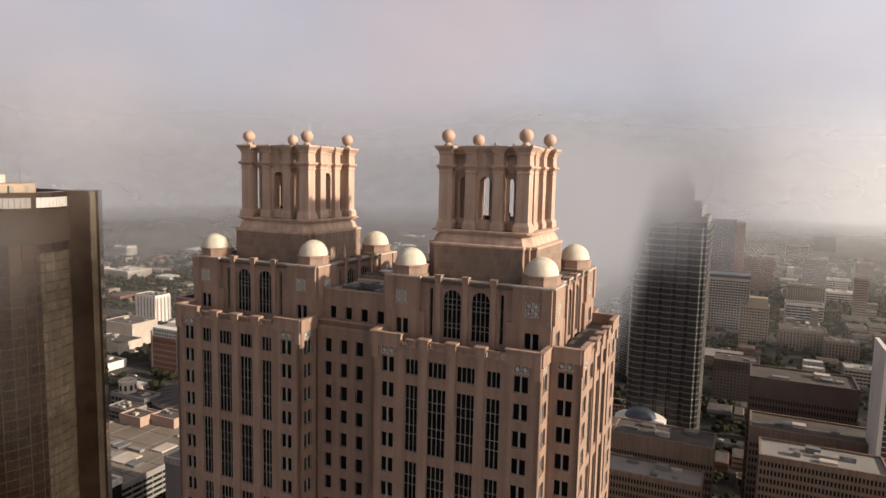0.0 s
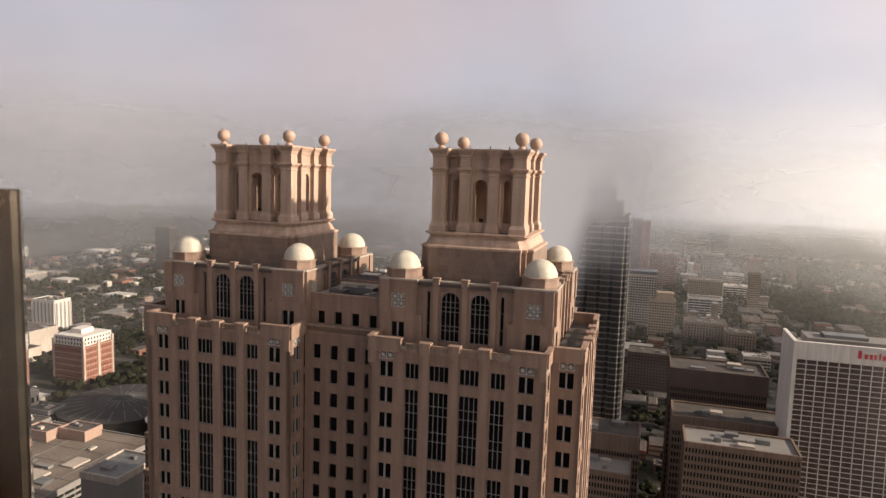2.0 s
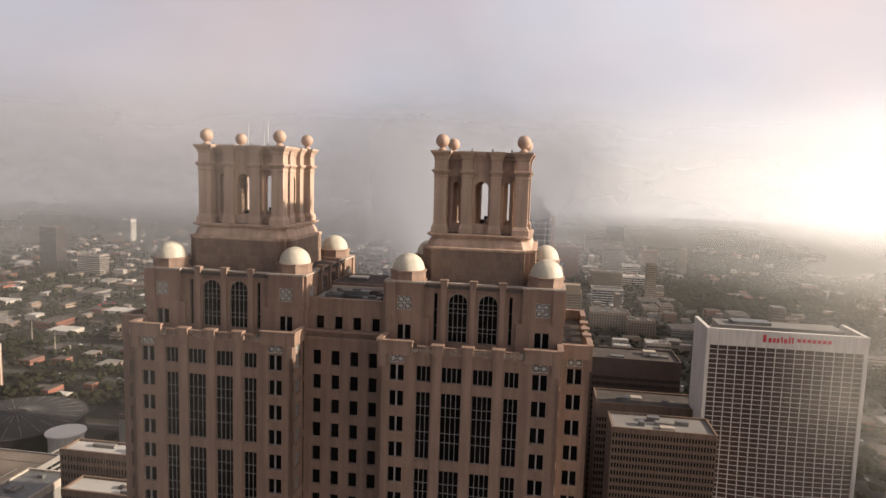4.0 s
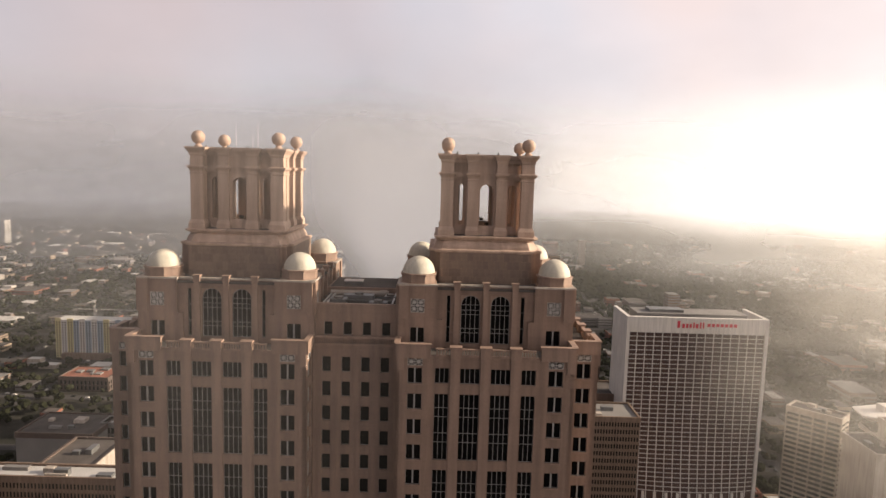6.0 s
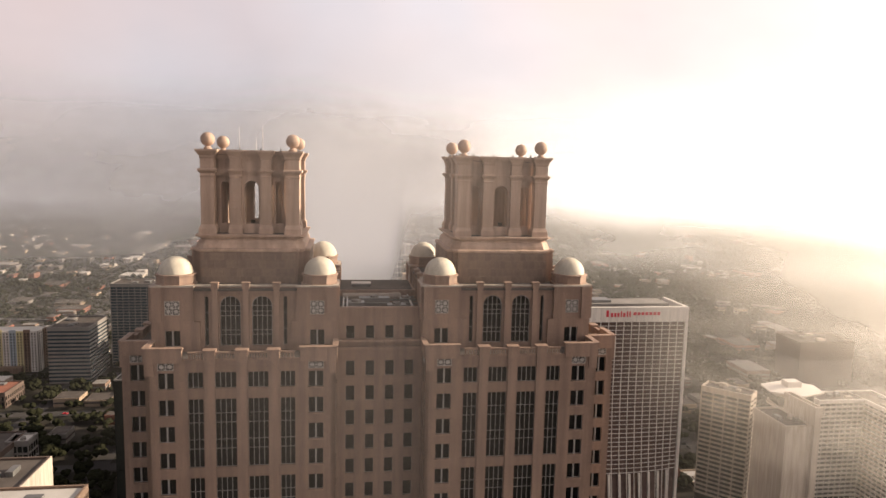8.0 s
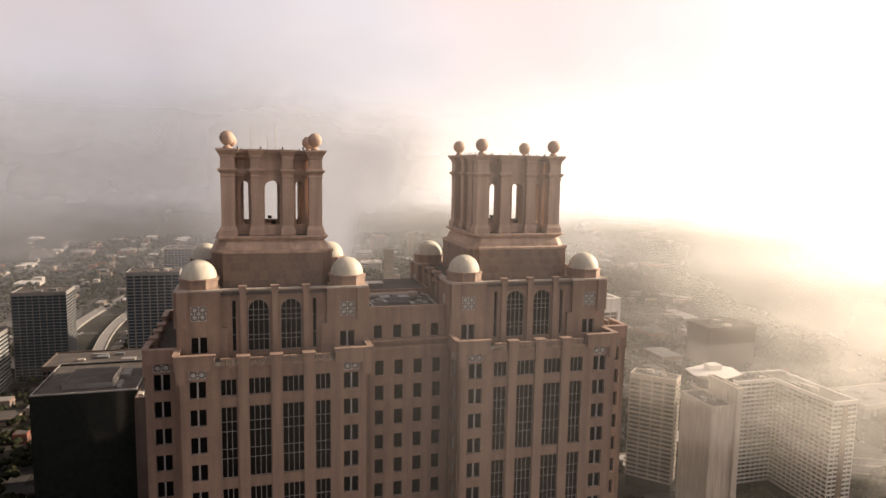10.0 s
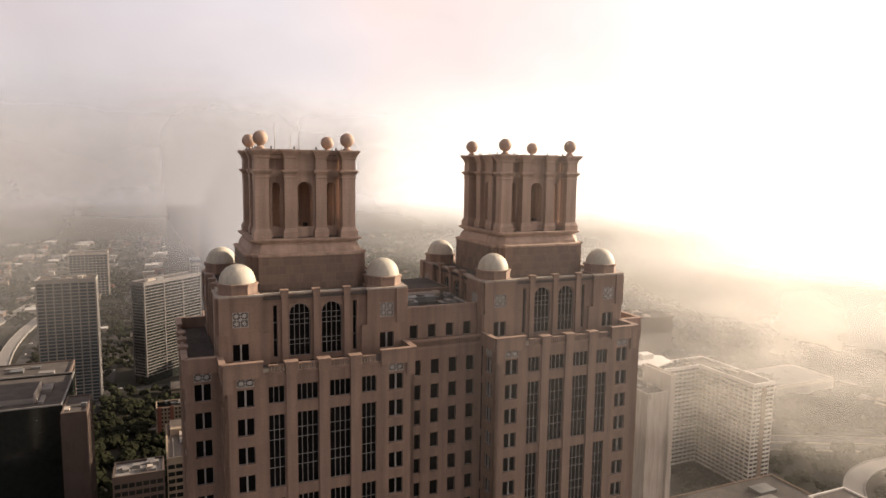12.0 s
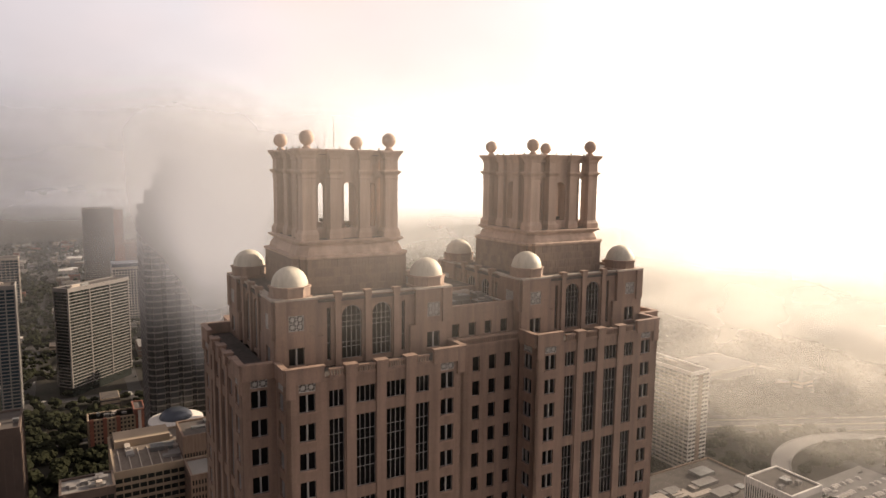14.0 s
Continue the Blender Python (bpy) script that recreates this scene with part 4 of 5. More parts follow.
def slab(label, x0, x1, y0, y1, h, skin, glass, floor_h=4.0, band=1.6, fin=1.6, fin_w=0.5, top=4.0, base=0.0, rz=0.0, roof=ROOF, name="office_building", proud=0.35, z0=0.0, plant=5, group=""):
    """A storeyed block: glazing, one spandrel a storey, upright fins, a parapet and roof plant."""
    w, d = x1 - x0, y1 - y0
    thing = tagged(new(name), label, "building", group)
    grow = 3 + (0.22 * max(w, d) if rz else 0)
    FOOTPRINTS.append((x0 - grow, x1 + grow, y0 - grow, y1 + grow))
    thing.matrix_basis = pose((x0 + x1) / 2, (y0 + y1) / 2, z0, 0, 0, rz)
    hw, hd = w / 2, d / 2
    part("glazing", boxes((-hw, hw, -hd, hd, 0, h - top + 0.2)), glass, thing)
    n = max(1, int((h - top - base) / floor_h))
    step = (h - top - base) / n
    if band:
        p = proud
        bm = bmesh.new()
        rings(bm, [[(-hw - p, -hd - p, z), (hw + p, -hd - p, z), (hw + p, hd + p, z), (-hw - p, hd + p, z)] for z in (0, band)])
        me = mesh("spandrel", bm, skin)
        for k in range(n):
            put("spandrel", me, thing, T((0, 0, base + k * step)))
    if fin:
        q = proud + 0.05
        for L_, o, turned in ((w, hd, 0), (d, hw, 90)):
            m_ = max(1, round(L_ / fin))
            if m_ <= 36:
                me = mesh("fin", boxes((-fin_w / 2, fin_w / 2, -o - q, -o + 0.05, base, h - top)), skin)
                me2 = mesh("fin", boxes((-fin_w / 2, fin_w / 2, o - 0.05, o + q, base, h - top)), skin)
                for k in range(m_ + 1):
                    for each in (me, me2):
                        put("fin", each, thing, pose(0, 0, 0, 0, 0, turned) @ T((-L_ / 2 + L_ * k / m_, 0, 0)))
            else:
                bm = bmesh.new()
                for k in range(m_ + 1):
                    u = -L_ / 2 + L_ * k / m_
                    box(bm, u - fin_w / 2, u + fin_w / 2, -o - q, -o + 0.05, base, h - top)
                    box(bm, u - fin_w / 2, u + fin_w / 2, o - 0.05, o + q, base, h - top)
                f = part("fin_screen", bm, skin, thing, "", pose(0, 0, 0, 0, 0, turned))
                f["kind"] = "stuff"
    p = proud + 0.1
    bm = bmesh.new()
    sec = [[(-a, -b, z), (a, -b, z), (a, b, z), (-a, b, z)] for a, b, z in ((hw + p, hd + p, h - top), (hw + p, hd + p, h), (hw - 0.6, hd - 0.6, h), (hw - 0.6, hd - 0.6, h - 1.4))]
    rings(bm, sec)
    part("parapet", bm, skin, thing)
    part("roof", boxes((-hw + 0.5, hw - 0.5, -hd + 0.5, hd - 0.5, h - 1.5, h - 1.0)), roof, thing)
    rnd = random.Random(int(x0 * 7 + y0 * 3))
    for k in range(plant):
        a, b = rnd.uniform(1.2, max(1.6, hw * 0.16)), rnd.uniform(1.2, max(1.6, hd * 0.2))
        u, v_ = rnd.uniform(-hw * 0.75, hw * 0.75), rnd.uniform(-hd * 0.6, hd * 0.6)
        part("roof_unit", boxes((-a, a, -b, b, 0, rnd.uniform(1.0, 2.6))), rnd.choice((GREYC, PALE, STEEL)), thing, "", T((u, v_, h - 1.0)))
    return thing


slab("brown precast office slab with slot windows and pale roof", 13, 64, 331, 354, 104, BROWN, BLACKGLASS, top=3, roof=GREYC, fin=1.5, fin_w=0.6)
slab("brown precast office slab with a plain top storey", 9, 68, 380, 406, 100, BROWN, BLACKGLASS, top=9, fin=1.5, fin_w=0.6)
slab("dark brown office slab with ribbed storeys", 8, 62, 417, 445, 117, DARKBROWN, BLACKGLASS, top=12, fin=1.5, fin_w=0.6)
slab("low brown office slab with a plain upper storey", -62, -8, 374, 398, 86, BROWN, BLACKGLASS, top=10, fin=1.5, fin_w=0.6)
slab("brown office wing with slot windows and pale roof", -62, -12, 350, 371, 74, BROWN, BLACKGLASS, top=3, fin=1.5, fin_w=0.6, roof=GREYC)
slab("dark brick apartment block with a lit end wall", -23, 20, 745, 775, 42, DARKBROWN, BLACKGLASS, floor_h=3.4, band=2.2, fin=3.2, fin_w=1.8, plant=3)
slab("brown slot-window office block with white roof areas", -239, -166, 254, 266, 100, BROWN, BLACKGLASS, top=3, fin=1.5, fin_w=0.6, roof=WHITEROOF)
slab("lower brown slot-window office wing", -226, -170, 238, 251, 90, BROWN, BLACKGLASS, top=3, fin=1.5, fin_w=0.6, roof=WHITEROOF)
slab("pale plant building with a dark sunken roof", -303, -278, 276, 308, 60, PALE, GREYC, band=0, fin=0, roof=STEEL, plant=3)
hall = slab("grey flat-roofed hall with a white end wall", -218, -194, 269, 300, 98, DARKBROWN, GREYC, band=0, fin=0, roof=ROOF, plant=4)
part("end_wall", boxes((12.4, 12.9, -15.5, 15.5, 60, 98.2)), PALE, hall, "white painted end wall")
slab("grey flat-roofed block with white roof huts", -340, -286, 440, 480, 40, DARKBROWN, GREYC, band=0, fin=0, roof=ROOF, plant=4)
slab("small grey block with a pale oversailing roof", -291, -277, 462, 476, 40, GREYC, BLACKGLASS, floor_h=6, fin=4, roof=WHITEROOF, plant=1)
slab("tall pale hotel wing with balcony grid", 249, 282, 377, 394, 85, WHITE, BLACKGLASS, floor_h=3.1, band=1.35, fin=4.2, fin_w=0.3, top=2.5, base=8)
end_wing = slab("pale hotel wing with balcony grid and blank end strip", 282, 301, 326, 394, 85, WHITE, BLACKGLASS, floor_h=3.1, band=1.35, fin=4.2, fin_w=0.3, top=2.5, base=8)
part("blank_strip", boxes((-2.2, 2.2, -34.75, -34.3, 6, 82)), BROWN, end_wing, "plain brown strip down the end wall")
lift_tower = slab("blank concrete lift tower of the hotel", 184, 200, 320, 350, 92, PALE, PALE, band=0, fin=0, plant=3)
bm = bmesh.new()
lathe(bm, [(0.1, 95.6), (13, 96.2), (18.5, 98.8), (18.5, 99.6), (13, 100.4), (0.1, 100.6)], 6, turn=0.35)
part("faceted_roof", bm, WHITE, lift_tower, "white six-sided roof with raking edges over a lounge", T((24, 26, 0)) @ Matrix.Diagonal((1.05, 0.82, 1, 1)))
bm = bmesh.new()
lathe(bm, [(12.5, 90), (12.5, 96.6)], 6, turn=0.35)
part("lounge_glazing", bm, BLACKGLASS, lift_tower, "", T((24, 26, 0)))
bm = bmesh.new()
lathe(bm, [(9, 0), (9, 88), (13.8, 89), (13.8, 90.2)], 40)
part("lounge_core", bm, PALE, lift_tower, "", T((24, 26, 0)))
part("roof_hut", boxes((20, 29, 24, 31, 99.8, 104)), WHITE, lift_tower)
slab("taller concrete fin of the hotel lift tower", 200, 204, 318, 345, 103, PALE, PALE, band=0, fin=0, plant=0)
slab("narrow pale hotel slab with small windows", 184, 216, 396, 410, 86, PALE, BLACKGLASS, floor_h=3.1, band=1.4, fin=8, fin_w=0.7, rz=-47, base=8)
dark_office = slab("black glass office block with a sunken plant roof", -216, -154, 449, 520, 85, BLACKGLASS, BLACKGLASS, band=0, fin=0)
part("plant_house", boxes((-16, 14, -22, 14, 83.9, 87.2)), GREYC, dark_office)
part("plant_roof", boxes((-15.6, 13.6, -21.6, 13.6, 87.2, 87.35)), ROOF, dark_office)
part("screen_wall", boxes((14.2, 14.9, -22, 6, 83.9, 89.6)), PALE, dark_office, "pale upright screen wall")
part("roof_rim", boxes((-30.6, 30.6, -35.2, -34.4, 85, 85.8), (-30.6, 30.6, 34.4, 35.2, 85, 85.8), (-31, -30.2, -35.2, 35.2, 85, 85.7), (30.2, 31, -35.2, 35.2, 85, 85.7)), GREYC, dark_office)
slab("brown stone corner of the dark office block", -153, -140, 437, 470, 84, DARKBROWN, DARKBROWN, band=0, fin=4, fin_w=1.5, plant=2)
slab("brown office block with a pale flat roof", -232, -160, 535, 575, 80, DARKBROWN, BLACKGLASS, fin=3)
slab("grey apartment tower with stacked balconies", -204, -154, 716, 742, 122, GREYC, BLUEGLASS, floor_h=3.2, band=0.9, fin=7.2, fin_w=1.1)
slab("pale hotel slab with ribbon balconies and an open ground storey", -128.5, -49.5, 773, 790, 110, DARKSTONE, BLACKGLASS, floor_h=3.2, band=0.7, fin=26, fin_w=1.0, proud=1.0, base=9, rz=43)
slab("dark glass office tower with pale edges", -240, -180, 1300, 1335, 78, PALE, BLUEGLASS, floor_h=4.5, band=0.9, fin=6, fin_w=0.7)
brick_block = slab("brick apartment block with white top storeys and corner bays", -602, -562, 533, 573, 40, BRICK, BLACKGLASS, floor_h=3.2, band=1.7, fin=3.2, fin_w=1.7, top=1)
part("upper_storey", boxes((-19, 19, -19, 19, 39.5, 50)), WHITE, brick_block, "white plastered upper storeys")
for wx, wy in ((19.4, -19.4), (-19.4, -19.4), (19.4, 19.4)):
    part("corner_bay", boxes((wx - 1.3, wx + 1.3, wy - 1.3, wy + 1.3, 0, 46)), PALE, brick_block)
part("centre_bay", boxes((20, 20.9, -1.6, 1.6, 0, 43)), PALE, brick_block)
for k in range(6):
    part("string_course", boxes((-20.7, 20.7, -20.7, 20.7, 6.2 + 6.4 * k, 6.6 + 6.4 * k)), PALE, brick_block)
for k in range(9):
    u = -16 + 4 * k
    for z in (41.2, 45.6):
        part("top_window", boxes((u - 0.9, u + 0.9, -19.15, -18.8, z, z + 2.4)), BLACKGLASS, brick_block)
        part("top_window", boxes((18.8, 19.15, u - 0.9, u + 0.9, z, z + 2.4)), BLACKGLASS, brick_block)
part("roof_house", boxes((-8, 6, -8, 8, 50, 55)), WHITE, brick_block)
slab("white apartment block with ribbed front", -808, -770, 690, 716, 44, WHITE, GREYC, floor_h=30, band=0, fin=6, fin_w=3.5)


def striped_flats():
    """Apartment block in upright bays of yellow, white, blue and brown, with punched windows."""
    t = tagged(new("apartment_block"), "apartment block in yellow, white and blue upright bays", "building")
    t.matrix_basis = T((-494, 754, 0))
    part("body", boxes((0, 99, 0.6, 23, 0, 45)), GREYC, t)
    tones = (YELLOW, WHITE, YELLOW, BLUEGREY, WHITE, BLUEGREY, WHITE, BLUEGREY, YELLOW, WHITE, BLUEGREY, YELLOW, BROWN, WHITE)
    win = mesh("window_column", boxes(*[(a, a + 1.5, -0.06, 0.3, 1.2 + 3.1 * k, 2.9 + 3.1 * k) for k in range(14) for a in (1.2, 4.2)]), BLACKGLASS)
    end = mesh("window_column", boxes(*[(99.5, 99.75, a, a + 1.5, 1.2 + 3.1 * k, 2.9 + 3.1 * k) for k in range(14) for a in (3, 8, 13, 18)]), BLACKGLASS)
    for k, tone in enumerate(tones):
        proud = 0.5 if k % 3 else 0.0
        bay = part("bay", boxes((0.03, 6.97, -proud, 0.7, 0, 45.5 if k % 2 else 47)), tone, t, "", T((7.05 * k, 0, 0)))
        put("window_column", win, bay, T((0, -proud, 0)))["kind"] = "stuff"
    part("end_bay", boxes((98.6, 99.6, 2, 11, 0, 46)), WHITE, t)
    part("end_bay", boxes((98.6, 99.55, 11.2, 22, 0, 45)), BROWN, t)
    put("window_column", end, t)["kind"] = "stuff"
    part("roof", boxes((0.5, 98.5, 0.9, 22.5, 44.9, 45.4)), WHITEROOF, t)
    part("podium", boxes((10, 84, -7, -0.7, 0, 7)), BROWN, t)


striped_flats()
slab("dark brick warehouse block with a worn roof", -425, -376, 640, 676, 15, DARKBROWN, BLACKGLASS, fin=4, fin_w=2, roof=BRICK)
slab("blue glass apartment tower with thin floor edges", -322, -271, 765, 800, 96, GREYC, BLUEGLASS, floor_h=3.2, band=0.7, fin=6, fin_w=0.5)
slab("dark brown office block in golden haze", 430, 495, 640, 682, 52, DARKBROWN, DARKBROWN, band=0, fin=0)
slab("white-roofed low hall in golden haze", 473, 560, 468, 520, 16, PALE, GREYC, band=0, fin=6, roof=GREYC, plant=8)
slab("brick office block in the haze", -4, 52, 1510, 1550, 74, BRICK, BLACKGLASS, floor_h=4, band=2, fin=4)
slab("grey apartment tower in the haze", 112, 152, 1565, 1600, 72, GREYC, BLACKGLASS, floor_h=3.4, band=1.6, fin=4)
slab("tan apartment block with window grid", 75, 135, 1390, 1420, 38, TAN, BLACKGLASS, floor_h=3.4, band=1.6, fin=4, fin_w=1.8)
slab("white and blue glass low block", 64, 119, 1220, 1248, 31, WHITE, BLUEGLASS, floor_h=4, band=1.2, fin=9)
slab("white flat-roofed block among trees", 140, 188, 1425, 1455, 26, WHITE, BLACKGLASS, floor_h=4, fin=6, roof=WHITEROOF)
slab("white flat-roofed school block among trees", 160, 205, 1640, 1670, 22, WHITE, BLACKGLASS, floor_h=4, fin=6, roof=WHITEROOF)
slab("pink brick block in the haze", 230, 268, 1795, 1820, 45, BRICK, BLACKGLASS, floor_h=4, fin=6)
slab("low brown brick terrace with flat roof", 49, 106, 1012, 1052, 28, BROWN, BLACKGLASS, fin=4, fin_w=2)
slab("low brown brick block with flat roof", 101, 139, 980, 1008, 25, BROWN, BLACKGLASS, fin=4, fin_w=2)
slab("small pale block with a flat white roof", 111, 141, 868, 890, 20, PALE, BLACKGLASS, fin=4, roof=WHITEROOF)
slab("pale office block far in the haze", 101, 157, 2140, 2172, 48, PALE, BLACKGLASS, fin=6)
slab("grey office tower far in the haze", 200, 262, 2520, 2555, 73, GREYC, BLACKGLASS, fin=6)
slab("dark apartment tower in grey haze", -1055, -1018, 1220, 1250, 94, DARKBROWN, BLACKGLASS, fin=5)
slab("pale slab block in grey haze", -972, -922, 1222, 1250, 41, PALE, BLACKGLASS, floor_h=4, fin=5)
slab("pale apartment tower in grey haze", -1257, -1228, 1785, 1810, 64, WHITE, BLACKGLASS, floor_h=3.4, fin=5)
slab("pale flat warehouse with a white roof", -1195, -1130, 945, 1005, 18, PALE, GREYC, band=0, fin=6, roof=WHITEROOF)
slab("white block beside the railway", -1475, -1430, 1195, 1225, 26, WHITE, BLACKGLASS, fin=6)
slab("grey louvred office block", -366, -326, 710, 765, 60, GREYC, BLUEGLASS, floor_h=4, band=2.0, fin=0, roof=ROOF)
blue_top = slab("pale office slab with a blue roof fascia", -52, 8, 1100, 1132, 80, PALE, BLUEGLASS, floor_h=4, band=1.3, fin=4, fin_w=1.0)
part("blue_fascia", boxes((-30.6, 30.6, -16.7, 16.7, 80, 85)), BLUEDOME, blue_top, "dark blue roof fascia")
tan_block = slab("tan office block with stepped top", -2, 34, 1014, 1040, 56, TAN, BLACKGLASS, floor_h=4, band=1.8, fin=3.5, fin_w=1.4)
part("upper_step", boxes((-8, 16, -9, 9, 55, 66)), TAN, tan_block)
slab("brown and dark glass tower fading into the fog", -78, -24, 1500, 1545, 145, DARKBROWN, BLACKGLASS, floor_h=4, band=1.5, fin=5)
slab("brick edge bay of the tower in the fog", -23, -6, 1502, 1545, 141, BRICK, BRICK, band=0, fin=5)
slab("low convention hall with broad roof", 170, 300, 262, 322, 18, BROWN, BLACKGLASS, floor_h=6, fin=5, roof=ROOF, plant=26)
slab("white office block with ribbed front", 252, 282, 226, 256, 42, WHITE, BLACKGLASS, floor_h=40, band=0, fin=1.6, fin_w=0.7)
deck = slab("parking deck with a broad stained flat roof", -450, -352, 285, 392, 27, GREYC, BLACKGLASS, floor_h=3.5, fin=8, roof=DECK, rz=0, name="parking_deck", plant=9)
for k in range(5):
    part("roof_seam", boxes((-48.3, 48.3, -40 + 20 * k - 0.35, -40 + 20 * k + 0.35, 25.99, 26.12)), ROOF, deck)
for k in range(4):
    part("roof_pipe", boxes((-30 + 22 * k, -29.6 + 22 * k, -48, 30, 26, 26.5)), STEEL, deck)
slab("white stair house at the deck edge", -366, -350, 272, 284, 33, WHITE, BLACKGLASS, band=0, fin=0, plant=1)
slab("pinkish stair house on the parking deck roof", -443, -421, 360, 374, 8, PINKC, PINKC, band=0, fin=0, z0=26, plant=1)
slab("pinkish plant house on the parking deck roof", -420, -396, 370, 386, 8, PINKC, PINKC, band=0, fin=0, z0=26, plant=2)


def arena():
    """Low round hall with a dark ribbed roof and a smaller white disc roof beside it."""
    t = tagged(new("arena"), "low round hall with a dark ribbed metal roof", "building")
    t.matrix_basis = T((-462, 478, 0))
    bm = bmesh.new()
    lathe(bm, [(52, 0), (52, 11), (54, 11.4), (54, 12.6), (50, 13), (26, 15.6), (8, 16.6), (0.1, 16.7)], 64)
    part("roof_and_wall", bm, DARKROOF, t)
    me = mesh("rib", boxes((8, 50, -0.22, 0.22, 12.9, 13.5)), STEEL)
    for k in range(24):
        put("rib", me, t, pose(0, 0, 0, 0, 0, 15 * k) @ Matrix.Rotation(radians(5.0), 4, "Y") @ T((-1.2, 0, 4.2)))
    d = tagged(new("disc_hall"), "small round hall with a white disc roof", "building")
    d.matrix_basis = T((-398, 456, 0))
    bm = bmesh.new()
    lathe(bm, [(13, 0), (13, 13), (15, 13.4), (15, 15), (12, 15.8), (0.1, 16.2)], 40)
    part("roof_and_wall", bm, WHITE, d)
    for x, y, w, h in ((-520, 440, 22, 15), (-505, 418, 14, 12), (-365, 418, 16, 14)):
        slab("grey service hall beside the arena", x - w, x + w, y - 9, y + 9, h, GREYC, BLACKGLASS, fin=5, roof=ROOF, plant=5)
    b = tagged(new("round_pavilion"), "cream round pavilion with arched openings", "building")
    b.matrix_basis = T((-530, 440, 0))
    bm = bmesh.new()
    lathe(bm, [(8, 0), (8, 24), (8.6, 24.3), (8.6, 25.4), (6, 25.8), (6, 27), (0.1, 27.6)], 32)
    part("wall", bm, PALE, b)
    for k in range(10):
        part("opening", boxes((-1.1, 1.1, -8.1, -7.6, 17, 22)), BLACKGLASS, b, "", pose(0, 0, 0, 0, 0, 36 * k))


arena()
slab("cream concrete hall with stepped front", -752, -700, 590, 630, 30, PALE, PALE, band=0, fin=0)
slab("cream hall annex with a low roof", -735, -680, 552, 588, 16, PALE, PALE, band=0, fin=0)
slab("white terrace wall and hall", -700, -640, 500, 530, 9, WHITE, WHITE, band=0, fin=0)
slab("low flat-roofed hall with pale roof", -120, -98, 335, 352, 84, DARKBROWN, BLACKGLASS, roof=GREYC, fin=3, plant=12)
terraced = slab("low office block with terraced roof and vents", -96, -50, 372, 424, 74, TAN, BLACKGLASS, fin=4, roof=DECK, plant=14)
for k in range(9):
    part("roof_rib", boxes((-20 + 5 * k, -19.5 + 5 * k, -24, 4, 73, 73.5)), PALE, terraced)
part("upper_terrace", boxes((-21, 8, 8, 24, 72.9, 77)), TAN, terraced)
small_block = slab("small pale apartment block with brick corner strips", -103, -69, 595, 613, 26, TAN, BLACKGLASS, floor_h=3.2, band=1.5, fin=2.8, fin_w=1.3, top=1.2, roof=WHITEROOF)
for u in (-14.6, -5, 5):
    part("brick_strip", boxes((u - 1.5, u + 1.5, -9.9, -8.9, 0, 26.6)), BRICK, small_block)
# added brick block in place of the sunlit gable end; no stair tower known
stair = slab("brick block standing for the sunlit gable end of the small block", -69, -61, 595, 617, 30, BRICK, BRICK, band=0, fin=0, plant=0)
part("pale_strip", boxes((-1.2, 1.2, -11.7, -11.2, 0, 29)), WHITE, stair, "white plaster strip with windows")


def bay_tower():
    """The dark stone tower: five shafts of shallow faceted bays on each side, thin pale floor edges, a stepped top."""
    t = slab("dark glass skyscraper with pale floor edges, its top lost in fog", -67.5, -23.5, 465, 509, 205, DARKSTONE, GREYGLASS, floor_h=4.1, band=0.9, fin=0, plant=0)
    prof = ((-3.7, -21.7), (-2.6, -23.4), (2.6, -23.4), (3.7, -21.7))
    bm = bmesh.new()
    rings(bm, [[(x, y, z) for x, y in prof] for z in (0, 198)])
    glass = mesh("bay", bm, GREYGLASS)
    bm = bmesh.new()
    for j in range(49):
        rings(bm, [[(x * 1.04, y - 0.35 if y < -23 else y, z) for x, y in prof] for z in (4.1 * j, 4.1 * j + 0.95)])
    edges = mesh("floor_edges", bm, DARKSTONE)
    bars = mesh("mullions", boxes(*[(u - 0.1, u + 0.1, -23.6, -23.3, 0, 198) for u in (-2.6, 2.6)]), DARKSTONE)
    for k in range(4):
        for u in (-16.8, -8.4, 0, 8.4, 16.8):
            bay = put("bay", glass, t, turn(k) @ T((u, 0, 0)))
            put("floor_edges", edges, bay)["kind"] = "stuff"
            put("mullions", bars, bay)["kind"] = "stuff"
    for half, z0, z1 in ((18, 205, 215), (12.5, 215, 226), (8, 226, 236)):
        step = part("setback", boxes((-half, half, -half, half, z0 - 1, z1)), DARKSTONE, t)
        lines = [(-half - 0.3, half + 0.3, -half - 0.3, half + 0.3, z0 + 2.6 * n + 1.2, z0 + 2.6 * n + 2.0) for n in range(3)]
        part("cornice", boxes(*lines), GREYC, step)


bay_tower()


def bowed_hotel():
    """White hotel whose grid front swells outwards towards its foot."""
    t = tagged(new("hotel_tower"), "white concrete hotel with a dark window grid, swelling towards the street", "building")
    t.matrix_basis = T((103, 362, 0))
    W, H, cols, rows = 38.8, 143.0, 16, 35

    def bulge(u, z):
        k = max(0.0, (112 - z) / 112)
        return -16 * k * k * (1 - (u / W) ** 2)

    def strip(us, zs, depth, thick):
        bm = bmesh.new()
        grid = [[bm.verts.new((u, bulge(u, z) - depth, z)) for z in zs] for u in us]
        back = [[bm.verts.new((u, bulge(u, z) - depth + thick, z)) for z in zs] for u in us]
        for i in range(len(us) - 1):
            for j in range(len(zs) - 1):
                bm.faces.new((grid[i][j], grid[i + 1][j], grid[i + 1][j + 1], grid[i][j + 1]))
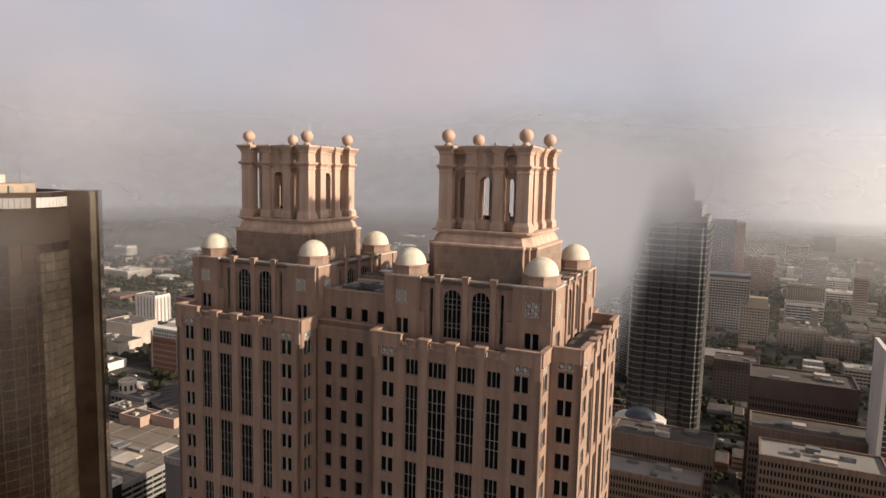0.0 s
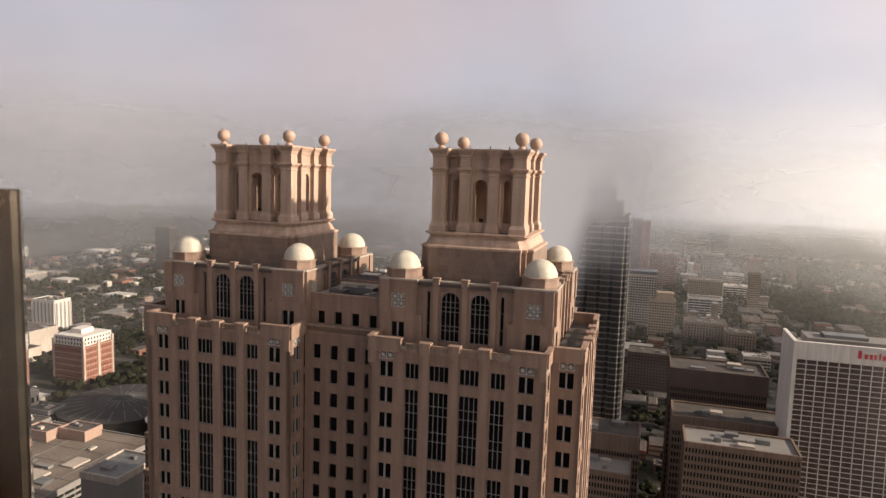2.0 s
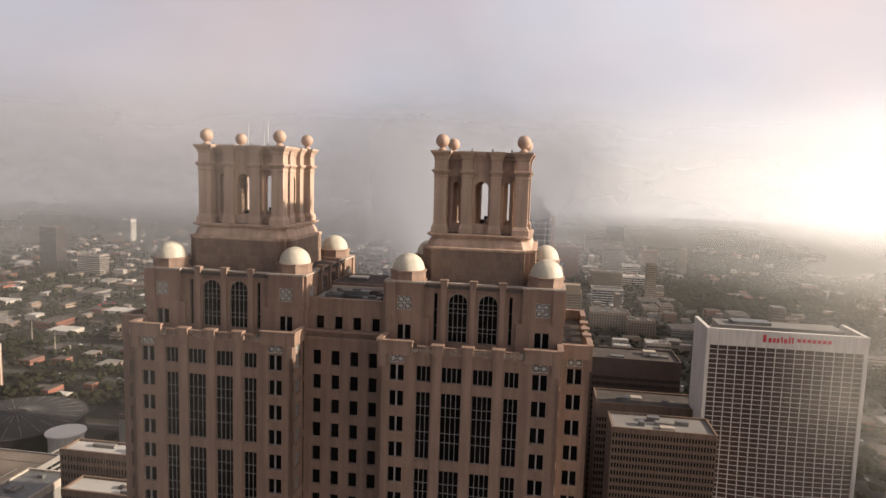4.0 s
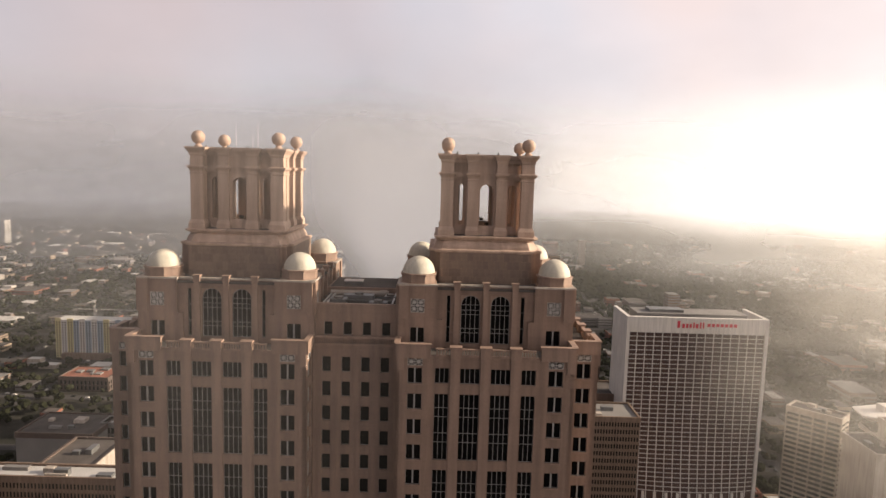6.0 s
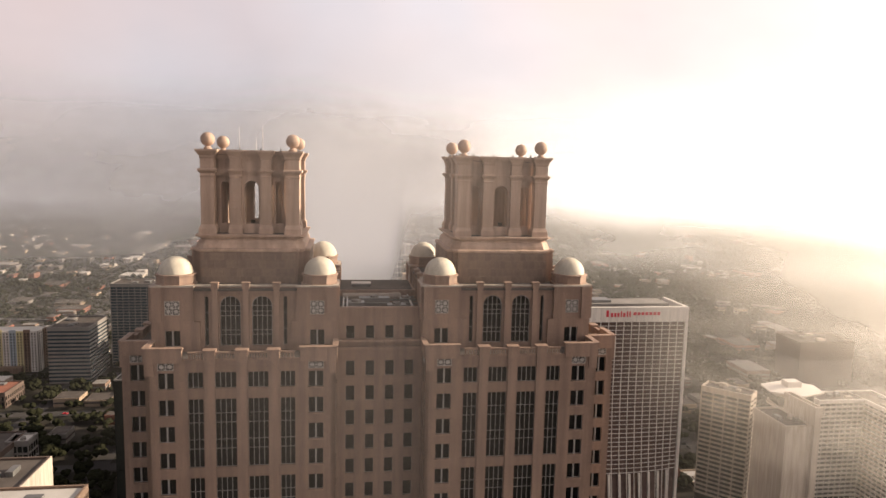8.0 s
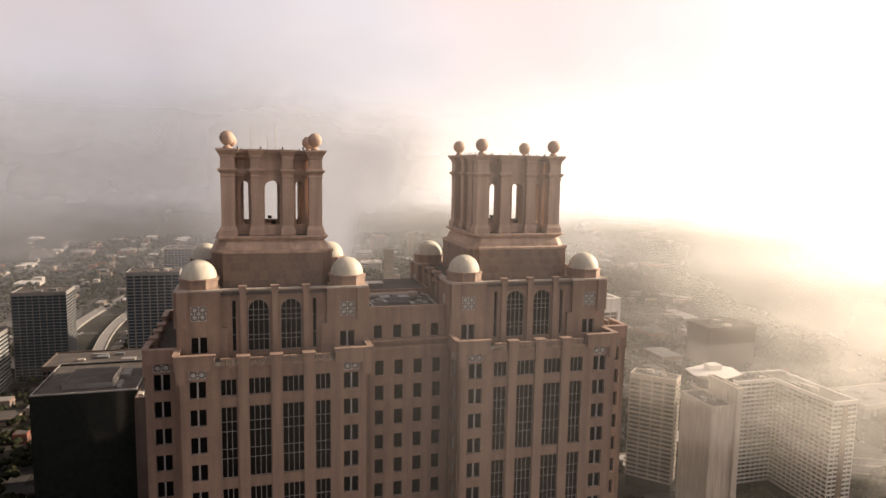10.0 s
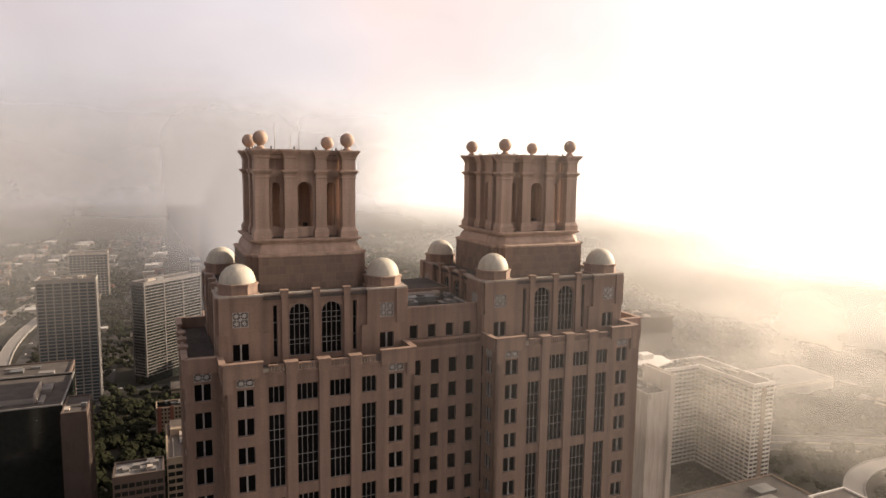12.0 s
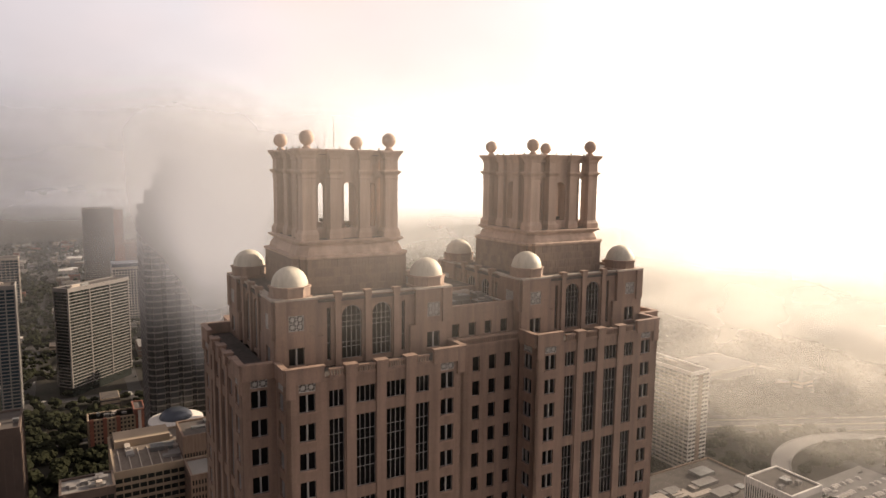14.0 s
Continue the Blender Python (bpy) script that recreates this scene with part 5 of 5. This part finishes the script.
                bm.faces.new((back[i][j + 1], back[i + 1][j + 1], back[i + 1][j], back[i][j]))
        for i in range(len(us) - 1):
            for j in (0, len(zs) - 1):
                bm.faces.new((grid[i][j], back[i][j], back[i + 1][j], grid[i + 1][j]))
        for j in range(len(zs) - 1):
            for i in (0, len(us) - 1):
                bm.faces.new((grid[i][j], grid[i][j + 1], back[i][j + 1], back[i][j]))
        return bm

    us = [-W + 2 * W * k / 24 for k in range(25)]
    zs = [H * k / 30 for k in range(31)]
    part("glazing", strip(us, zs, 0.0, 0.5), HAZED_GLASS, t)
    for j in range(rows):
        z = 50 + (H - 50) * j / rows
        part("spandrel", strip(us, [z, z + 0.34], 0.28, 0.33), WHITE, t)
    for k in range(cols + 1):
        u = -W + 2 * W * k / cols
        wide = 0.2
        part("fin", strip([u - wide, u + wide], zs, 0.4, 0.45), WHITE, t)
    for k in range(1, 12):
        u = -W + 2 * W * k / 12
        part("column", strip([u - 0.7, u + 0.7], [0, 16, 32, 49.5], 0.9, 1.0), WHITE, t)
    part("end_wall", boxes((-W - 1.5, -W + 0.4, -1.2, 30, 0, 152)), WHITE, t)
    part("end_wall", boxes((W - 0.4, W + 1.5, -1.2, 30, 0, 152)), WHITE, t)
    part("body", boxes((-W + 0.4, W - 0.4, 0.6, 30, 0, 147)), GREYC, t)
    fascia = part("fascia", boxes((-W, W, -1.0, 1.0, H, 152)), WHITE, t)
    part("roof_plant", boxes((-W + 6, W - 8, 6, 22, 147, 152.8)), GREYC, t)
    part("roof_plant", boxes((-W + 14, -5, 9, 18, 147, 154.5)), STEEL, t)
    # the sign: plain red bars, without letters
    for u, w_, h_ in ((-11, 1.5, 4.0), (-8.3, 1.4, 2.4), (-6.2, 1.2, 2.4), (-4.3, 1.2, 2.4), (-2.4, 0.8, 3.4), (-0.6, 1.4, 2.4), (1.4, 0.8, 3.4), (3.0, 0.8, 3.4)):
        part("sign_bar", boxes((u - w_ / 2, u + w_ / 2, -1.25, -0.98, 146.2, 146.2 + h_)), RED, fascia)
    for k in range(7):
        part("sign_bar", boxes((5.2 + 2.5 * k, 7.0 + 2.5 * k, -1.25, -0.98, 147.2, 149.0)), RED, fascia)


bowed_hotel()


def round_tower():
    t = tagged(new("cylindrical_tower"), "cylindrical bronze glass hotel tower with a lift shaft, in mist", "building")
    R = 28.0
    t.matrix_basis = T((-228, 134, 0))
    bm = bmesh.new()
    lathe(bm, [(R, 0), (R, 215), (R - 0.35, 215.2), (R - 0.35, 219.3), (R + 0.1, 219.4), (R + 0.1, 220.6), (R - 3, 220.6), (R - 3, 219.4)], 96)
    part("core", bm, BRONZE, t)

    def panes(name, mat, a0, a1, z0, z1, step_z, jit, seed, r, cols=96):
        rs = random.Random(seed)
        V, F = [], []
        k0, k1 = round(a0 * cols / 360), round(a1 * cols / 360)
        n = int((z1 - z0) / step_z)
        for k in range(k0, k1):
            lean = rs.uniform(-0.12, 0.16) if jit > 0.025 else 0
            for q in range(n):
                at = len(V)
                for da, dz in ((0.03, 0.06), (0.97, 0.06), (0.97, 0.94), (0.03, 0.94)):
                    a = 2 * math.pi * (k + da) / cols
                    rr = r + rs.uniform(0, jit) + (lean if da > 0.5 else 0)
                    V.append((rr * math.cos(a), rr * math.sin(a), z0 + (q + dz) * step_z))
                F.append((at, at + 1, at + 2, at + 3))
        me = bpy.data.meshes.new(name)
        me.from_pydata(V, [], F)
        me.materials.append(mat)
        put(name, me, t)["kind"] = "stuff"

    panes("glass_panes", BRONZE, -180, 2, 0, 205, 3.2, 0.03, 1, R + 0.04)
    panes("glass_panes", BRONZE, 40, 180, 0, 205, 3.2, 0.03, 2, R + 0.04)
    # strip of panes coloured as the bright sky reflected in the glass
    panes("bright_glass_panes", BRONZE_REFLECTION, 2, 40, 0, 203, 3.2, 0.045, 3, R + 0.05)
    me = mesh("mullion", boxes((-0.06, 0.06, -R - 0.16, -R + 0.1, 0, 215)), BRONZE_FRAME)
    for k in range(48):
        put("mullion", me, t, pose(0, 0, 0, 0, 0, 7.5 * k))
    bm = bmesh.new()
    lathe(bm, [(R + 0.07, 0), (R + 0.07, 0.09)], 96)
    me = mesh("floor_line", bm, BRONZE_FRAME)
    for k in range(64):
        put("floor_line", me, t, T((0, 0, 3.2 * k)))
    bm = bmesh.new()
    lathe(bm, [(R + 0.15, 204.5), (R + 0.3, 205), (R + 0.3, 215), (R + 0.1, 215.3)], 96)
    part("blank_band", bm, BRONZE_FRAME, t)
    # top panes on this side in a paler colour for their shine, grey elsewhere
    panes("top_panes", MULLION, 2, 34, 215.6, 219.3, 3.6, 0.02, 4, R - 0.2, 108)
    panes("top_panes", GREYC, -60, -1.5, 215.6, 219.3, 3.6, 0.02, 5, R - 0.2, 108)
    for a0 in (46, 110, 190, 250):
        panes("top_panes", GREYC, a0, a0 + 45, 215.6, 219.3, 3.6, 0.02, 6, R - 0.2, 108)
    bm = bmesh.new()
    lathe(bm, [(17, 219.5), (17, 222.6), (16.6, 223), (15, 223)], 48)
    part("roof_house", bm, TAN, t, "tan round plant house on the roof")
    rs = random.Random(9)
    for k in range(16):
        a, r = rs.uniform(0, 6.28), rs.uniform(2, 22)
        w_, h_ = rs.uniform(0.4, 1.6), rs.uniform(1, 3.2)
        z = 222.8 if r < 15 else 219.4
        part("roof_unit", boxes((-w_, w_, -w_, w_, 0, h_)), rs.choice((STEEL, GREYC, PALE)), t, "", T((r * math.cos(a), r * math.sin(a), z)))
    for k in range(6):
        a = rs.uniform(0, 6.28)
        part("whip_aerial", boxes((-0.08, 0.08, -0.08, 0.08, 0, rs.uniform(4, 8))), STEEL, t, "", T((14 * math.cos(a), 14 * math.sin(a), 222.8)))
    bm = bmesh.new()
    for k in range(3):
        a = 2.1 * k
        box(bm, 0.7 * math.cos(a) - 0.12, 0.7 * math.cos(a) + 0.12, 0.7 * math.sin(a) - 0.12, 0.7 * math.sin(a) + 0.12, 0, 24)
    for k in range(12):
        box(bm, -0.8, 0.8, -0.8, 0.8, 2 * k + 0.9, 2 * k + 1.1)
    box(bm, -0.1, 0.1, -0.1, 0.1, 24, 30)
    part("mast", bm, MULLION, t, "slim pale lattice mast", T((3.5, -6.5, 222.8)))
    shaft = part("lift_shaft", boxes((-5.2, 5.2, -6, 6, 0, 221)), BRONZE, t, "", pose(21.5, 22.5, 0, 0, 0, 46))
    # bright edge of the shaft, its shine put into the colour
    part("shaft_edge", boxes((2.6, 4.4, -6.15, -5.9, 0, 220.5)), BRONZE_REFLECTION, shaft)


round_tower()


def disc_hall():
    t = tagged(new("domed_hall"), "round hall with a white disc roof and dark blue dome", "building")
    t.matrix_basis = T((-56, 446, 70))
    bm = bmesh.new()
    lathe(bm, [(9, -12), (9, -2), (15, -1.6), (16.5, -0.6), (16.5, 0.6), (11, 1.8)], 48)
    part("disc_roof", bm, WHITE, t)
    bm = bmesh.new()
    lathe(bm, [(10, 1.2)] + [(10 * math.cos(a), 1.6 + 6 * math.sin(a)) for a in [math.pi / 2 * k / 8 for k in range(8)]] + [(0.02, 7.6)], 40)
    part("dome", bm, BLUEDOME, t, "", None, True)
    part("body", boxes((-28, 22, -20, 20, -70, -12)), TAN, t)


disc_hall()


def crane():
    """A tower crane over the striped flats."""
    t = tagged(new("tower_crane"), "thin pale tower crane standing over the striped flats", "crane")
    t.matrix_basis = T((-462, 782, 0))
    bm = bmesh.new()
    for x, y in ((-0.8, -0.8), (0.8, -0.8), (0.8, 0.8), (-0.8, 0.8)):
        box(bm, x - 0.12, x + 0.12, y - 0.12, y + 0.12, 0, 58)
    for k in range(19):
        box(bm, -0.8, 0.8, -0.9, -0.7, 3 * k + 1, 3 * k + 1.2)
        box(bm, -0.8, 0.8, 0.7, 0.9, 3 * k + 1, 3 * k + 1.2)
    part("mast", bm, MULLION, t)
    bm = bmesh.new()
    box(bm, -26, 68, -0.5, -0.3, 52, 52.3)
    box(bm, -26, 68, 0.3, 0.5, 52, 52.3)
    box(bm, -20, 60, -0.1, 0.1, 53.3, 53.5)
    for k in range(40):
        box(bm, -20 + 2 * k, -19.8 + 2 * k, -0.4, 0.4, 52, 53.4)
    part("jib", bm, MULLION, t)
    part("counterweight", boxes((-26, -22, -0.9, 0.9, 49.5, 52)), GREYC, t)
    part("cab", boxes((0.9, 2.6, -0.9, 0.9, 49.5, 51.8)), WHITE, t)


crane()


def light_masts():
    """Tall lamp masts among the trees."""
    first = tagged(new("light_mast"), "tall slim grey lamp mast among trees", "lamp mast", "lamp masts")
    first.matrix_basis = T((-757, 726, 0))
    bm = bmesh.new()
    lathe(bm, [(0.55, 0), (0.3, 27)], 8)
    part("pole", bm, PALE, first)
    bm = bmesh.new()
    lathe(bm, [(0.4, 27), (1.5, 27.3), (1.5, 28), (0.4, 28.3)], 12)
    part("lamp_ring", bm, STEEL, first)
    for x, y in MASTS:
        copy_thing(first, T((x, y, 0)))


MASTS = ((-669, 740), (-600, 695), (-735, 775))
light_masts()


# ---- streets, low buildings and trees ----
KEEP = FOOTPRINTS + [(60, 150, 335, 395), (-262, -192, 96, 178), (-120, 10, 40, 165), (-88, -30, 422, 470), (-520, -380, 420, 535), (-498, -390, 742, 780), (195, 240, 340, 382),
                     (310, 535, 120, 335), (310, 420, 335, 430), (420, 540, 300, 385), (540, 660, 240, 330), (660, 800, 180, 280), (-345, -245, 810, 1120), (-125, -45, 330, 430)]
STREET_X = [-1400 + 96 * k for k in range(34)]
STREET_Y = [150 + 118 * k for k in range(19)]


def free(x, y, r):
    return not any(a - r < x < b + r and c - r < y < d + r for a, b, c, d in KEEP)


def in_view(x, y):
    a = math.degrees(math.atan2(x + 56, y - 0.0))
    return -66 < a < 72 and y > 120


def streets():
    bm = bmesh.new()
    for x in STREET_X:
        box(bm, x - 6.5, x + 6.5, -300, 2300, 0.0, 0.12)
    for y in STREET_Y:
        box(bm, -1500, 1900, y - 6, y + 6, 0.0, 0.11)
    tagged(part("road", bm, ASPHALT, None, "grey asphalt grid of city streets"), "", "road", "", "structure")


streets()


def ramp_road():
    """The curved motorway ramp."""
    bm = bmesh.new()
    angles = [radians(-78 + 190 * k / 48) for k in range(49)]
    loops = []
    for a in angles:
        nx, ny = math.sin(a), math.cos(a)
        x, y = 420 + 103 * nx, 218 + 103 * ny
        loops.append([bm.verts.new((x + nx * o, y + ny * o, 6 + h)) for o, h in ((-7, 0), (-7, 1.0), (-6.4, 1.0), (-6.4, 0.1), (6.4, 0.1), (6.4, 1.0), (7, 1.0), (7, 0), (6, -1.5), (-6, -1.5))])
    for p, q in zip(loops, loops[1:]):
        for j in range(10):
            bm.faces.new((p[j], p[(j + 1) % 10], q[(j + 1) % 10], q[j]))
    for a in angles[2::6]:
        x, y = 420 + 103 * math.sin(a), 218 + 103 * math.cos(a)
        box(bm, x - 1, x + 1, y - 1, y + 1, 0, 4.6)
    tagged(part("motorway_ramp", bm, GREYC, None, "pale concrete motorway ramp in a long curve"), "", "road", "", "structure")


ramp_road()


def motorway():
    """Two curving carriageways between the trees."""
    bm = bmesh.new()
    for c, bend in ((-318, 26), (-266, 16)):
        loops = []
        for k in range(41):
            y = 820 + 16 * k
            x = c + bend * ((y - 990) / 170) ** 2 * 0.35 + 6 * math.sin(y / 90)
            loops.append([bm.verts.new((x + o, y, z)) for o, z in ((-7, 0.1), (-7, 3.4), (-6.6, 3.4), (-6.6, 2.6), (6.6, 2.6), (6.6, 3.4), (7, 3.4), (7, 0.1))])
        for p, q in zip(loops, loops[1:]):
            for j in range(7):
                bm.faces.new((p[j], p[j + 1], q[j + 1], q[j]))
    tagged(part("motorway", bm, GREYC, None, "pale concrete motorway lanes curving between trees"), "", "road", "", "structure")


motorway()


def east_motorway():
    """Broad asphalt carriageways with a concrete median beyond the hotel, and the car park before them."""
    bm = bmesh.new()
    m = pose(470, 353, 0, 0, 0, -25)
    for y0, y1 in ((-15, -1), (1, 15)):
        box(bm, -260, 420, y0, y1, 0.12, 0.3)
    tagged(part("motorway_lanes", bm, ASPHALT, None, "broad grey asphalt motorway lanes", m), "", "road", "", "structure")
    bm = bmesh.new()
    box(bm, -260, 420, -0.4, 0.4, 0.12, 1.1)
    box(bm, -260, 420, -15.8, -15.3, 0.12, 1.0)
    box(bm, -260, 420, 15.3, 15.8, 0.12, 1.0)
    tagged(part("motorway_barrier", bm, PALE, None, "pale concrete motorway barriers", m), "", "barrier", "", "structure")
    tagged(part("car_park", boxes((352, 428, 240, 280, 0.12, 0.2)), GREYC, None, "grey car park beside the motorway ramp"), "", "car park", "", "structure")
    rs = random.Random(5)
    bm = bmesh.new()
    for k in range(60):
        x, y = 356 + 3.2 * (k % 22), 246 + 11 * (k // 22) + rs.uniform(-0.4, 0.4)
        if rs.random() < 0.75:
            box(bm, x - 0.9, x + 0.9, y - 2.2, y + 2.2, 0.4, 1.0)
            box(bm, x - 0.8, x + 0.8, y - 1.2, y + 1.1, 1.0, 1.5)
    tagged(part("car_park_cars", bm, WHITE, None, "pale cars in rows on the car park"), "", "cars", "", "stuff")


east_motorway()

rnd = random.Random(7)
low_spots, tree_spots = [], []
for i, sx in enumerate(STREET_X[:-1]):
    for j, sy in enumerate(STREET_Y[:-1]):
        cx, cy = sx + 48, sy + 59
        if not in_view(cx, cy):
            continue
        dist = math.hypot(cx + 56, cy)
        park = (cx > 330 and cy > 300 and rnd.random() < 0.75) or (cx > 190 and cy > 800 and rnd.random() < 0.72)
        wood = rnd.random() < 0.3
        n_b = 0 if park and rnd.random() < 0.7 else rnd.choice((2, 3, 4, 5) if dist < 700 else (3, 5, 6, 8))
        for _ in range(n_b):
            big = rnd.random() < 0.22
            w, d = (rnd.uniform(24, 46), rnd.uniform(24, 50)) if big else (rnd.uniform(8, 24), rnd.uniform(9, 26))
            x, y = sx + 9 + w / 2 + rnd.uniform(0, max(0.1, 78 - w)), sy + 9 + d / 2 + rnd.uniform(0, max(0.1, 98 - d))
            h = rnd.uniform(4, 10) if cx < -150 else rnd.uniform(5, 16)
            if 900 < cy < 1900 and -60 < cx < 320 and rnd.random() < 0.07:
                h = rnd.uniform(30, 75)
                w, d = min(w, 26), min(d, 26)
            if free(x, y, max(w, d) / 2 + 2) and not any(abs(x - a) < (w + c) / 2 + 1 and abs(y - b) < (d + e) / 2 + 1 for a, b, c, e, _ in low_spots[-14:]):
                low_spots.append((x, y, w, d, h))
        n_t = 190 if park else 110 if wood else 62
        if dist > 1500:
            n_t //= 2
        for _ in range(n_t):
            x, y = sx + rnd.uniform(-2, 98), sy + rnd.uniform(7, 111)
            if free(x, y, 3) and not any(abs(x - a) < c / 2 + 3 and abs(y - b) < e / 2 + 3 for a, b, c, e, _ in low_spots[-14:]):
                tree_spots.append((x, y, rnd.uniform(2.8, 6.0), dist))
ramp_and_lanes = pose(470, 353, 0, 0, 0, -25).inverted()


def on_road(x, y):
    p = ramp_and_lanes @ Vector((x, y, 0))
    return abs(math.hypot(x - 420, y - 218) - 103) < 12 or abs(p.y) < 19 or (346 < x < 434 and 236 < y < 284)


for _ in range(2600):
    x, y = rnd.uniform(300, 860), rnd.uniform(120, 460)
    if not on_road(x, y) and rnd.random() < 0.45 + 0.5 * math.sin(x / 37) * math.sin(y / 29) and not (470 < x < 563 and 465 < y < 523):
        tree_spots.append((x, y, rnd.uniform(3.0, 6.2), 500))
for _ in range(420):
    x, y = rnd.uniform(-150, -40), rnd.uniform(425, 690)
    if not any(a - 3 < x < b + 3 and c - 3 < y < d + 3 for a, b, c, d in ((-69, -18, 460, 514), (-86, -32, 424, 468), (-105, -59, 592, 620), (-155, -138, 435, 472), (-125, -45, 330, 430))):
        tree_spots.append((x, y, rnd.uniform(3.0, 6.0), 500))
low_spots = [q for q in low_spots if not (-215 < q[0] < -40 and 400 < q[1] < 690)]
low_spots.sort(key=lambda s: math.hypot(s[0] + 56, s[1]))
SKINS = (TAN, GREYC, BROWN, BRICK, DARKBROWN, PALE, BROWN)
SKIN_WORDS = {TAN.name: "tan stucco", DARKBROWN.name: "dark brown", PALE.name: "pale concrete", GREYC.name: "grey concrete", BROWN.name: "brown precast", BRICK.name: "red brick", WHITE.name: "white painted"}
for x, y, w, d, h in low_spots[:36]:
    skin = rnd.choice(SKINS)
    roof = rnd.choice((ROOF, WHITEROOF, GREYC, ROOF))
    slab(SKIN_WORDS[skin.name] + " low city building with a flat roof", x - w / 2, x + w / 2, y - d / 2, y + d / 2, h, skin, BLACKGLASS, floor_h=4, band=2.2, fin=9, fin_w=2.5, top=1.6, roof=roof, name="city_building", plant=3, group="low city buildings")


def far_buildings(name, spots, skin, roof):
    bm = bmesh.new()
    bm2 = bmesh.new()
    for x, y, w, d, h in spots:
        box(bm, x - w / 2, x + w / 2, y - d / 2, y + d / 2, 0, h)
        box(bm2, x - w / 2 + 0.8, x + w / 2 - 0.8, y - d / 2 + 0.8, y + d / 2 - 0.8, h - 0.1, h + 0.3)
        for z in range(3, int(h) - 1, 4):
            box(bm2, x - w / 2 - 0.2, x + w / 2 + 0.2, y - d / 2 - 0.2, y + d / 2 + 0.2, z, z + 1.5)
    city = tagged(part("distant_buildings", bm, skin, None, "distant low city blocks in morning haze"), "", "buildings", "", "stuff")
    part("roofs_and_bands", bm2, roof, city)["kind"] = "stuff"


rest = low_spots[36:]
rest.sort(key=lambda q: (q[0] > 150, rnd.random()))
west_count = sum(1 for q in rest if q[0] <= 150)
for k, (skin, roof) in enumerate(((TAN, ROOF), (GREYC, ROOF), (BROWN, GREYC), (BRICK, ROOF), (PALE, WHITEROOF))):
    far_buildings("distant_buildings", rest[k:west_count:5] + (rest[west_count + k::4] if k < 4 else []), skin, roof)


def cars(skin, label, seed, count):
    """Parked and waiting cars along the streets: body and cabin each."""
    rs = random.Random(seed)
    bm = bmesh.new()
    for _ in range(count):
        if rs.random() < 0.5:
            x, y, ew = rs.choice(STREET_X) + rs.choice((-4.6, -1.8, 1.8, 4.6)), rs.uniform(170, 1200), False
        else:
            x, y, ew = rs.uniform(-900, 620), rs.choice(STREET_Y[:9]) + rs.choice((-4.3, -1.7, 1.7, 4.3)), True
        if not in_view(x, y):
            continue
        a, b = (2.2, 0.9) if ew else (0.9, 2.2)
        box(bm, x - a, x + a, y - b, y + b, 0.35, 0.95)
        box(bm, x - a * 0.55, x + a * 0.5, y - b * 0.55, y + b * 0.5, 0.95, 1.5)
    tagged(part("parked_cars", bm, skin, None, label), "", "cars", "", "stuff")


cars(WHITE, "white and silver cars along the streets", 21, 420)
cars(BLACKGLASS, "dark cars along the streets", 22, 420)
cars(RED, "a few red cars along the streets", 23, 50)


def crown_blob(fine):
    bm = bmesh.new()
    bmesh.ops.create_icosphere(bm, subdivisions=fine, radius=1.0)
    vs = np.array([v.co[:] for v in bm.verts])
    fs = np.array([[v.index for v in f.verts] for f in bm.faces])
    bm.free()
    return vs, fs


def trees():
    near, away = crown_blob(2), crown_blob(1)
    rs = np.random.RandomState(3)
    V, F, at = [], [], 0
    TV, TF, tat = [], [], 0
    for x, y, r, dist in tree_spots:
        lumps = 5 if dist < 520 else 3 if dist < 900 else 2 if dist < 1300 else 1
        vs, fs = near if dist < 520 else away
        for k in range(lumps):
            a = rs.uniform(0, 6.28)
            off = np.array((math.cos(a), math.sin(a), rs.uniform(-0.25, 0.35))) * r * (0.55 if lumps > 1 else 0)
            s = r * (rs.uniform(0.5, 0.75) if lumps > 1 else 1.0)
            p = vs * (s * (1 + rs.uniform(-0.28, 0.28, (len(vs), 1)))) * (1, 1, 0.85) + off + (x, y, r * 1.15)
            V.append(p)
            F.append(fs + at)
            at += len(vs)
        if dist < 520:
            q = np.array([(x + math.cos(t) * rr, y + math.sin(t) * rr, z) for z, rr in ((0, 0.35), (r * 1.2, 0.2)) for t in (0, 1.57, 3.14, 4.71)])
            TV.append(q)
            TF += [(tat + i, tat + (i + 1) % 4, tat + 4 + (i + 1) % 4, tat + 4 + i) for i in range(4)]
            tat += 8
    me = bpy.data.meshes.new("tree_crowns")
    me.from_pydata(np.concatenate(V).tolist(), [], np.concatenate(F).tolist())
    me.materials.append(LEAF)
    t = tagged(new("trees", me), "dark green street and park trees", "trees", "", "stuff")
    if TV:
        me = bpy.data.meshes.new("trunks")
        me.from_pydata(np.concatenate(TV).tolist(), [], TF)
        me.materials.append(BARK)
        put("trunks", me, t)["kind"] = "stuff"


trees()
